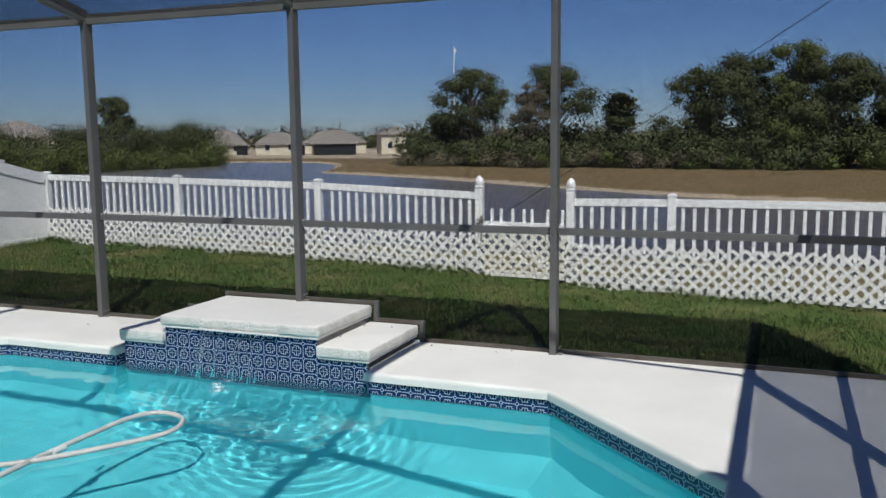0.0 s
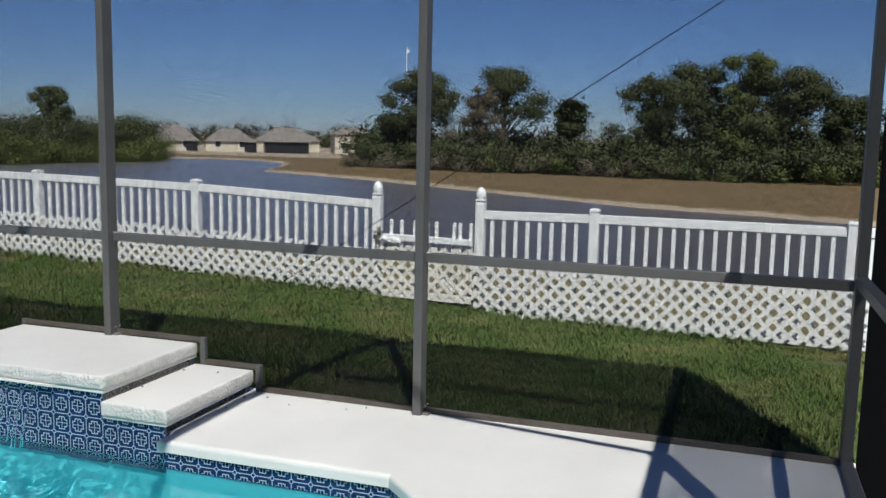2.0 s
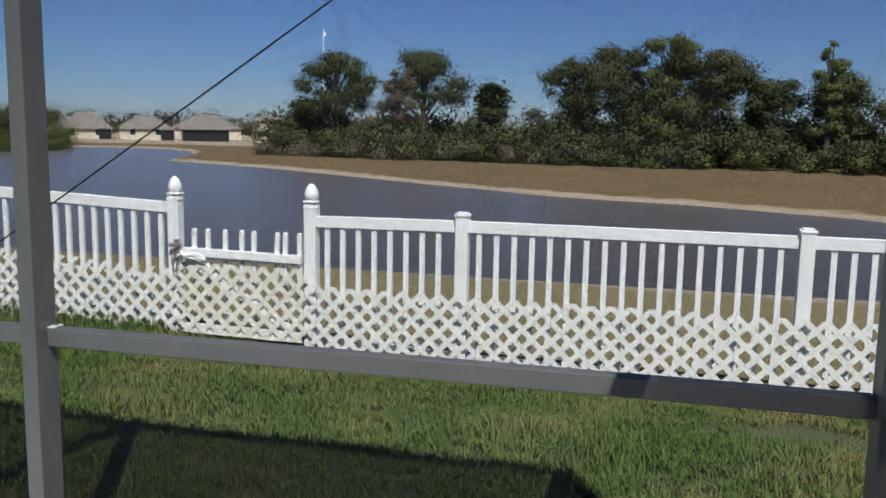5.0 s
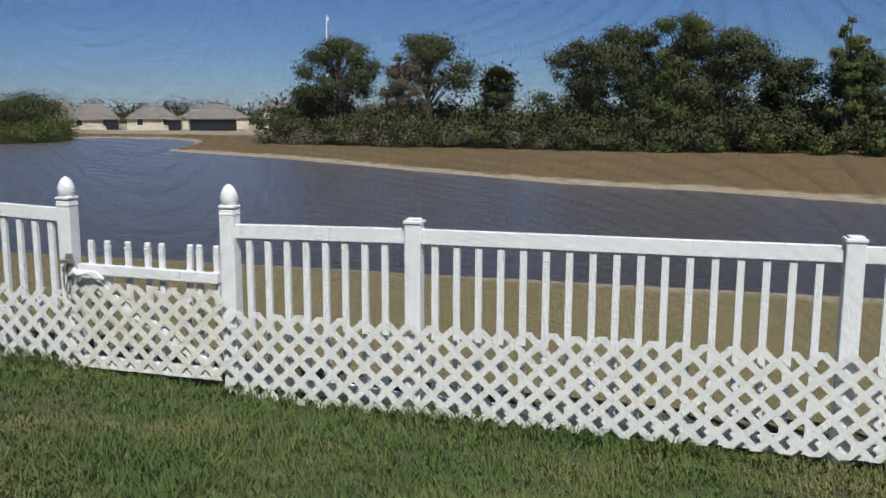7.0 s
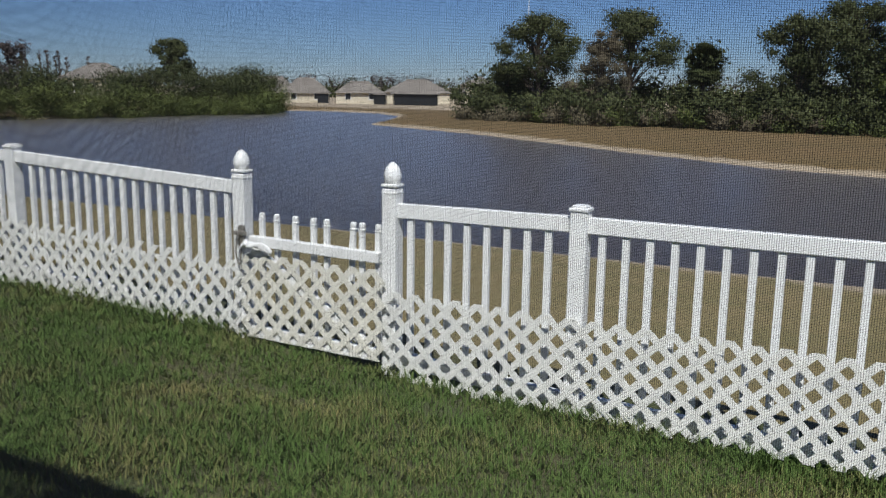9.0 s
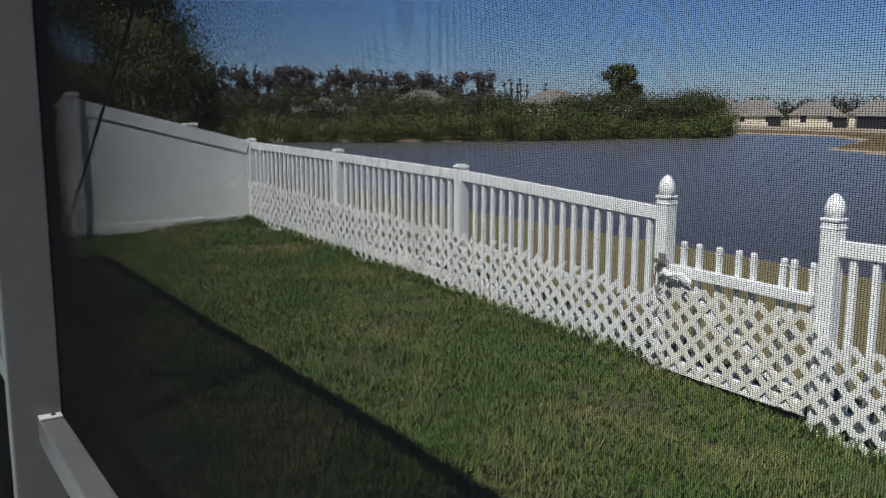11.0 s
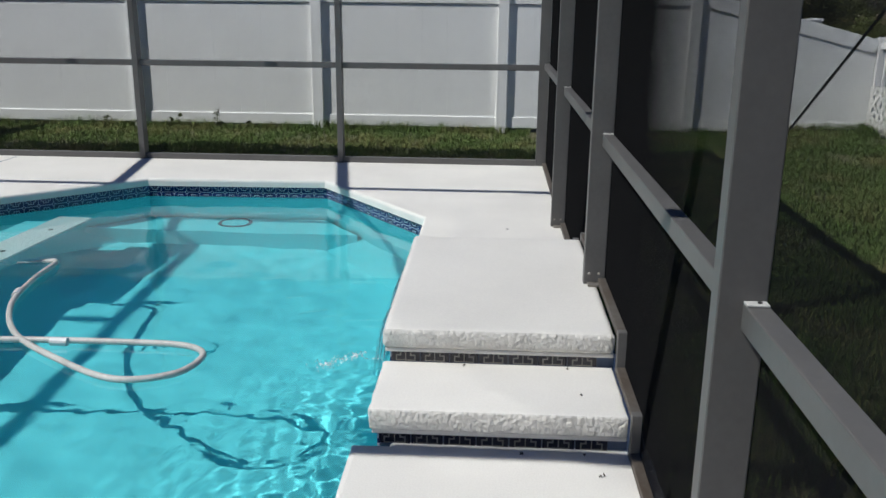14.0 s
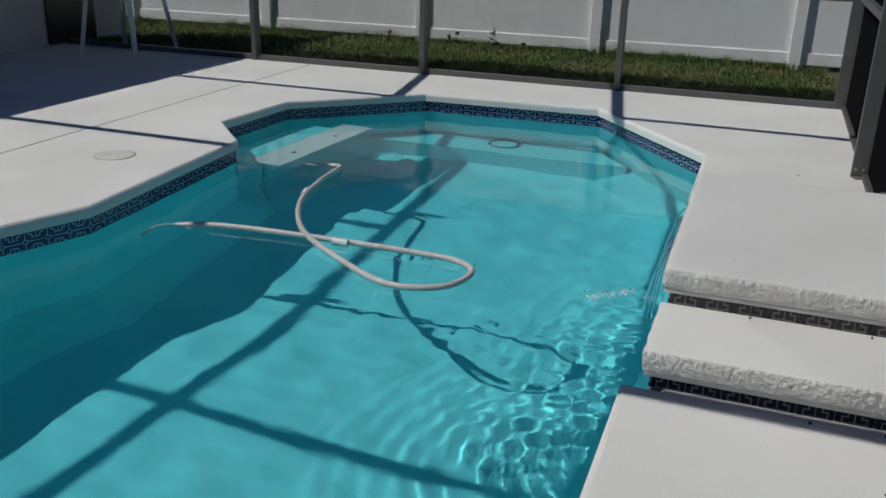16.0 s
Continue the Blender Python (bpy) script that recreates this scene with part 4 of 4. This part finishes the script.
thicket("bushes", run([(-24, 53), (-16, 50), (-9, 48), (-3, 46.5), (4, 45.5), (12, 44), (24, 40)], 1.3), 1.9, 1.0, 41, M_LEAF, "dark undergrowth along the far bank", 26000, 0.16)
thicket("bushes", run([(-25, 57), (-16, 55), (-6, 53), (8, 51), (24, 46)], 1.6), 3.0, 1.4, 40, M_LEAF, "dark bushes behind the trees on the far bank", 9000, 0.26)
thicket("bushes", run([(-23, 51), (-13, 48.3), (-7, 46.8), (0, 45.3)], 1.9), 1.1, 0.6, 42, M_LEAF3, "brown and tan undergrowth along the far bank", 7000, 0.13)
thicket("bushes", run([(-18, 49.5), (-8, 47), (6, 44), (18, 41)], 2.6), 0.9, 0.6, 43, M_LEAF2, "yellow-green shrubs along the far bank", 6000, 0.12)
thicket("bushes", run([(-62, 20), (-52, 36), (-49, 46), (-47.5, 56), (-53, 66)], 1.5), 3.6, 1.6, 44, M_LEAF, "dark green bushes on the pond's far side", 44000, 0.14)
thicket("bushes", run([(-56, 21.5), (-48, 35), (-45.8, 46), (-45, 56.5), (-49.5, 63)], 1.7), 2.2, 1.2, 45, M_LEAF2, "lighter green bushes on the pond's far side", 38000, 0.12)
thicket("far_woods", run([(-300, 60), (-290, 160), (-240, 260), (-120, 300), (20, 280), (160, 240)], 7), 7.5, 5.0, 46, M_WOODS, "far grey-brown line of bare woods", 17000, 0.75)
thicket("far_woods", run([(-200, 20), (-185, 60), (-160, 120)], 0.9), 13.2, 1.5, 48, M_WOODS, "grey-brown row of bare cypress woods", 20000, 0.62)
thicket("far_woods", run([(-170, 190), (-120, 215), (-60, 200), (40, 150)], 5), 3.5, 3.5, 47, M_LEAF, "far dark green tree line", 10000, 0.65)
wr = random.Random(77)
for i in range(60):
    a = i / 59
    x, y = -192 + 32 * a + wr.uniform(-3, 3), 36 + 100 * a + wr.uniform(-2, 2)
    hh = 11.6 * wr.uniform(0.86, 1.05) * (1 - 0.30 * abs(a - 0.45) ** 1.2)
    tree("bare_tree", x, y, hh, wr.uniform(1.7, 2.6), 60 + i, M_WOODS, "distant bare cypress in a grey-brown row", leaves=480, size=0.32, low=0.12, nblob=12)
mast = thing("mast", "thin white mast rising behind the trees", "mast", at=pose(-25.5, 66, -0.5))
part("pole", lathe([(0.045, 0), (0.035, 9.0), (0.02, 9.6)], 8), M_VINYL, mast)
part("antenna", a_box(-0.02, 0.25, -0.02, 0.02, 9.0, 9.3, 0.0), M_VINYL, mast)

# ---- tension cable, screws ----
cable = thing("brace_cable", "thin black twisted brace cable across the screen", "cable")
part("cable", tube([(2.08, 0.100, 2.582), (0.5, 0.100, 1.555), (-1.38, 0.100, 0.342)], 0.0024, 6), M_CABLE, cable)
for x, z in LAKE_POSTS[1:4]:
    for dy in (-0.02, 0.02):
        part("screw", lathe([(0.006, 0), (0.006, 0.006), (0.003, 0.009)], 8), M_STEEL, cage, at=pose(x + 0.045, YW + dy - 0.01, z + 0.05))
    part("bracket", a_box(x + 0.026, x + 0.065, YW - 0.035, YW + 0.025, z + 0.001, z + 0.012, 0.002), M_STEEL, cage)
    part("rail_clip", a_box(x + 0.026, x + 0.05, YW - 0.005, YW + 0.035, 0.896, 0.900, 0.001), M_CLIP, cage)
    part("screw", lathe([(0.0045, 0), (0.0045, 0.002), (0.002, 0.003)], 8), M_CABLE, cage, at=pose(x + 0.038, YW + 0.020, 0.9002))

# ---- pool fittings ----
hose = thing("pool_hose", "off-white floating vacuum hose looped on the water", "hose")
W = WATER_Z + 0.0175
part("tube", tube(smooth_path([(-3.42, -3.28, W - 0.05), (-3.38, -3.02, W), (-3.05, -2.98, W), (-2.62, -2.88, W), (-2.22, -2.64, W), (-1.93, -2.28, W), (-1.76, -1.97, W), (-1.83, -1.74, W), (-2.03, -1.68, W), (-2.14, -1.80, W), (-2.16, -2.1, W), (-2.15, -2.6, W), (-2.10, -3.1, W), (-2.08, -3.38, W - 0.06), (-2.05, -3.5, W - 0.25)], 10), 0.015, 10), M_HOSE, hose, smooth=True)
for p, q in (((-2.14, -2.35), (-2.14, -2.43)), ((-2.83, -2.95), (-2.75, -2.93))):
    part("cuff", tube([(p[0], p[1], W), (q[0], q[1], W)], 0.020, 10), M_PLAST, hose)
ent = thing("pool_step", "white plastic step board just under the water", "pool step")
part("riser", a_box(-0.50, 0.50, -0.32, -0.02, -0.26, -0.022, 0.01), M_PLASTER, ent, "turquoise plastered underwater step")
part("board", a_box(-0.62, 0.62, -0.13, 0.13, -0.02, 0.02, 0.008), M_PLAST, ent)
for x in (-0.25, 0.3):
    part("bolt", lathe([(0.018, 0.02), (0.018, 0.028), (0.01, 0.03)], 10), M_CABLE, ent, at=pose(x, 0.02, 0))
ent.matrix_basis = pose(-3.98, -3.52, WATER_Z - 0.09, 0, 0, -4)
bm = bmesh.new()
bt = [bm.verts.new((x, y, -0.82)) for x, y in ((-4.90, -3.57), (-5.26, -3.18), (-5.32, -1.75), (-4.90, -1.43))]
bb = [bm.verts.new((v.co.x, v.co.y, FLOOR_Z)) for v in bt]
bm.faces.new(bt)
bm.faces.new((bt[0], bt[3], bb[3], bb[0]))
bmesh.ops.recalc_face_normals(bm, faces=bm.faces)
tagged(part("pool_bench", bm, M_PLASTER), "turquoise underwater bench at the end of the pool", "bench", kind="structure")
ring = thing("pool_drain", "round drain ring on the underwater bench", "drain", at=pose(-5.15, -2.45, -0.805))
part("rim", tube([(0.12 * math.cos(a * math.pi / 12), 0.12 * math.sin(a * math.pi / 12), 0) for a in range(25)], 0.013, 8), M_GROUT, ring)
part("cover", lathe([(0.108, -0.015), (0.1, 0.0), (0.05, 0.004)], 20), M_PLASTER, ring)
drain = thing("main_drain", "round drain grate on the pool floor", "drain", at=pose(-3.1, -2.1, FLOOR_Z))
part("grate", lathe([(0.11, 0.0), (0.11, 0.012), (0.05, 0.02)], 20), M_PLASTER, drain)
skim = thing("skimmer_lid", "round off-white skimmer lid set in the deck", "lid", at=pose(-2.62, -4.12, 0.0))
part("disc", lathe([(0.12, 0.0), (0.12, 0.004), (0.11, 0.006)], 28), M_COPE, skim)
fall = thing("waterfall", "thin clear sheet of water falling into the pool", "waterfall")
M_FALL = water_material("falling_water", 0.05, ((40, 0.6, 0.01),), (1.0, 1.0, 1.0))
rng = random.Random(5)
for i in range(22):
    x = (-2.28 if i < 13 else -1.98) + rng.gauss(0, 0.055)
    reach = 0.07 + rng.uniform(-0.03, 0.04)
    drift = rng.uniform(-0.10, 0.0)
    pts = [(x + drift * (k / 7) ** 1.5 + 0.006 * rng.uniform(-1, 1), -0.80 - reach * (k / 7) ** 0.7, 0.175 - 0.33 * (k / 7) ** 1.6) for k in range(8)]
    o = part("stream", tube(pts, rng.uniform(0.0015, 0.0055), 6), M_FALL, fall, smooth=True)
    o.visible_shadow = False
part("spout", a_box(-2.40, -1.74, -0.812, -0.776, 0.176, 0.187, 0.002), M_PLAST, fall)

M_FOAM = mat("white_foam", (0.85, 0.88, 0.88), 0.4, var=0.05, bump=0)
foam = leaf_cloud([(0, 0, 0.004, 0.05), (-0.05, 0.05, 0.004, 0.05), (0.05, -0.06, 0.004, 0.06), (-0.02, 0.16, 0.004, 0.04)], 420, 0.0042, 8, 0.06)
tagged(put("foam", np_mesh("foam", *foam, M_FOAM), at=pose(-2.07, -1.06, WATER_Z)), "pale patch of foam where falling water lands", "foam", kind="stuff")

joint = part("trim", a_box(XL + 0.05, -1.0, -4.74, -4.732, -0.02, 0.0012, 0), M_GROUT)
tagged(joint, "thin joint line across the deck coating", "trim", kind="structure")

for i, (x, y, z) in enumerate(((-1.2, -0.1, 0.131), (-0.4, -0.08, 0.001), (-0.72, -0.13, 0.001), (-0.9, -0.06, 0.001), (-1.415, -0.5, 0.131), (-1.415, -0.13, 0.131),
                              (-1.02, -0.3, 0.001), (-1.03, -0.1, 0.001), (-0.55, 0.0, 0.001), (-0.3, -0.01, 0.001), (0.5, -0.01, 0.001), (-3.9, -0.3, 0.001))):
    lf = leaf_cloud([(0, 0, 0.004, 0.006)], 4, 0.006, 200 + i)
    tagged(put("dead_leaf", np_mesh("dead_leaf", *lf, M_BARK), at=pose(x, y, z)), "small brown dead leaf lying on the white deck", "leaf", "dead leaves")

# ---- table by the house ----
table = thing("patio_table", "white plastic patio table standing in the house's shade", "table")
TX, TY = -5.98, -6.72
part("tabletop", lathe([(0.42, 0.69), (0.45, 0.70), (0.45, 0.725), (0.43, 0.735)], 28), M_PLAST, table, at=pose(TX, TY, 0))
for dx, dy in ((-1, -1), (-1, 1), (1, -1), (1, 1)):
    part("leg", beam((TX + dx * 0.24, TY + dy * 0.24, 0.70), (TX + dx * 0.33, TY + dy * 0.33, 0.0), 0.05, 0.04), M_PLAST, table)
door = part("door_1", a_box(-6.6, -5.9, HOUSE_Y - 0.05, HOUSE_Y + 0.03, 0.02, 2.08, 0.004), M_DARK)
tagged(door, "dark glazed sliding door in the house wall", "door", kind="structure")

# ---- weeds along the privacy fence ----
for i, (y, hh) in enumerate(((-2.3, 0.12), (-4.1, 0.14), (-4.45, 0.22), (-4.0, 0.2), (-3.55, 0.26), (-4.85, 0.15), (-3.2, 0.11))):
    wd = thing("weed", "small green weed at the foot of the fence", "plant", "weeds along the fence", at=pose(FX + 0.16, y, -0.02))
    part("stem", limb_mesh([([(0, 0, 0), (0.02, 0.01, hh * 0.5), (0.01, 0.04, hh)], 0.004, 0.002)]), M_LEAF2, wd)
    put("leaves", np_mesh("leaves", *leaf_cloud([(0.01, 0.02, hh * 0.7, hh * 0.2), (0, 0, hh * 0.25, hh * 0.25)], 44, 0.02, 90 + i), M_LEAF), wd)

# ---- lawn ----
def lawn(x0, x1, y0, y1, count, seed, tall=1.0):
    rng = np.random.default_rng(seed)
    tufts = max(1, count // 12)
    which = rng.integers(0, tufts, count)
    tx, ty, th = rng.uniform(x0, x1, tufts)[which], rng.uniform(y0, y1, tufts)[which], rng.uniform(0.7, 1.25, tufts)[which]
    loose = np.where(rng.random(count) < 0.3, 0.12, 0.016)
    x, y = np.clip(tx + rng.normal(size=count) * loose, x0, x1), np.clip(ty + rng.normal(size=count) * loose, y0, y1)
    keep = ~((x > XL - 0.12) & (x < XR + 0.12) & (y < YW + 0.1))
    x, y, th = x[keep], y[keep], th[keep]
    bare = np.array([noise.noise((a * 0.9, b * 1.5, 21)) + 0.5 * noise.noise((a * 3.1, b * 4.0, 5)) for a, b in zip(x, y)])
    keep = bare + np.clip((y - 2.2) * 0.12, -0.2, 0.2) + np.where(y > 0, np.clip((1.0 - y) * 0.9, 0, 0.7), 0) < 0.25 + 0.55 * rng.random(len(x))
    x, y, th = x[keep], y[keep], th[keep]
    n = len(x)
    z = np.array([ground_z(a, b) for a, b in zip(x, y)])
    patch = np.array([noise.noise((a * 1.1, b * 1.1, 7)) for a, b in zip(x, y)])
    h = (0.026 + 0.036 * rng.random(n)) * (1.0 + 0.6 * patch) * tall * th
    ang = rng.uniform(0, 2 * np.pi, n)
    lean = rng.uniform(0.2, 1.5, n) * h
    w = 0.0019 + 0.0019 * rng.random(n)
    cx, sx = np.cos(ang), np.sin(ang)
    px, py = -sx * w, cx * w
    v = np.empty((n, 5, 3))
    v[:, 0] = np.stack([x - px, y - py, z - 0.005], 1)
    v[:, 1] = np.stack([x + px, y + py, z - 0.005], 1)
    v[:, 2] = np.stack([x + px * 0.8 + cx * lean * 0.4, y + py * 0.8 + sx * lean * 0.4, z + h * 0.65], 1)
    v[:, 3] = np.stack([x - px * 0.8 + cx * lean * 0.4, y - py * 0.8 + sx * lean * 0.4, z + h * 0.65], 1)
    v[:, 4] = np.stack([x + cx * lean, y + sx * lean, z + h], 1)
    v = v.reshape(-1, 3)
    b = np.arange(n)[:, None] * 5
    quads = (b + np.array([[0, 1, 2, 3]])).tolist()
    tris = (b + np.array([[3, 2, 4]])).tolist()
    me = bpy.data.meshes.new("grass")
    me.from_pydata(v.tolist(), [], quads + tris)
    me.materials.append(M_BLADE)
    me.update()
    return tagged(put("grass", me), "green mown lawn grass with brownish patches", "grass", kind="stuff")


lawn(FX + 0.03, 4.8, 0.1, FY + 0.05, 290000, 1)
lawn(FX + 0.03, XL - 0.12, -9, 0.1, 60000, 2)

lawn(FX + 0.05, -1.83, FY - 0.17, FY + 0.03, 7000, 3, 1.8)
lawn(-0.78, 4.8, FY - 0.17, FY + 0.03, 6000, 5, 1.8)
lawn(FX + 0.03, FX + 0.22, -9, FY - 0.1, 9000, 4, 2.0)

# ---- glazed tiles round the pool and on the ledges ----
TS = 0.104
tb = a_box(-TS / 2 + 0.0007, TS / 2 - 0.0007, -0.004, 0.004, -TS / 2 + 0.0007, TS / 2 - 0.0007, 0.0)
tile_me = bpy.data.meshes.new("tile")
tb.to_mesh(tile_me)
tb.free()
tile_me.materials.append(M_TILE)


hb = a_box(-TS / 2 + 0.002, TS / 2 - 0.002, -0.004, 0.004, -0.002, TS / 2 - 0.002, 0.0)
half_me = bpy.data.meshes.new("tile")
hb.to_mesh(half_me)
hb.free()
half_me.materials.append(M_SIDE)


def half_row(a, b, ztop, parent):
    """Tiles cut in half along the side of a ledge, stain and shade both in their colour."""
    n = round(abs(b[1] - a[1]) / TS)
    for i in range(n):
        o = put("tile", half_me, parent)
        o.matrix_basis = pose(a[0], a[1] + (b[1] - a[1]) * (i + 0.5) / n, ztop - TS / 2, 0, 0, 90) @ Matrix.Diagonal((abs(b[1] - a[1]) / n / TS, 1, 1.1, 1))


def tile_row(a, b, ztop, rows, parent, k=1.0):
    """Square tiles along the foot line a-b, from ztop downwards, facing the water."""
    a, b = Vector((*a, 0)), Vector((*b, 0))
    d = b - a
    n = max(1, round(d.length / (TS * k)))
    ang = math.degrees(math.atan2(d.y, d.x))
    for j in range(rows):
        for i in range(n):
            p = a + d * ((i + 0.5) / n)
            o = put("tile", tile_me, parent)
            o.matrix_basis = Matrix.Translation((p.x, p.y, ztop - TS * k * (j + 0.5))) @ pose(0, 0, 0, 0, 0, ang) @ Matrix.Diagonal((d.length / n / TS, 1, k, 1))


line = ring_offset(POOL, 0.022)
for i in range(len(line)):
    a, b = line[i], line[(i + 1) % len(line)]
    if not (a.y > -0.8 and b.y > -0.8):
        tile_row(a, b, -0.06, 1, shell)
tile_row((-2.72, -0.771), (-1.456, -0.771), 0.185, 4, BLK)
tile_row((-1.456, -0.771), (-1.076, -0.771), 0.055, 3, STR)
tile_row((-3.10, -0.771), (-2.72, -0.771), 0.055, 3, STL)
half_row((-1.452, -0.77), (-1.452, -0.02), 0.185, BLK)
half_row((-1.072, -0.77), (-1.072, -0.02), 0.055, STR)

# what lies under the water receives the light that its surface bends
for ob in bpy.data.objects:
    if ob.type == "MESH" and ob is not water and ob.name.split(".")[0] in ("pool", "pool_bench", "tile", "tube", "cuff", "board", "bolt", "rim", "cover", "grate", "body", "riser"):
        ob.cycles.is_caustics_receiver = True
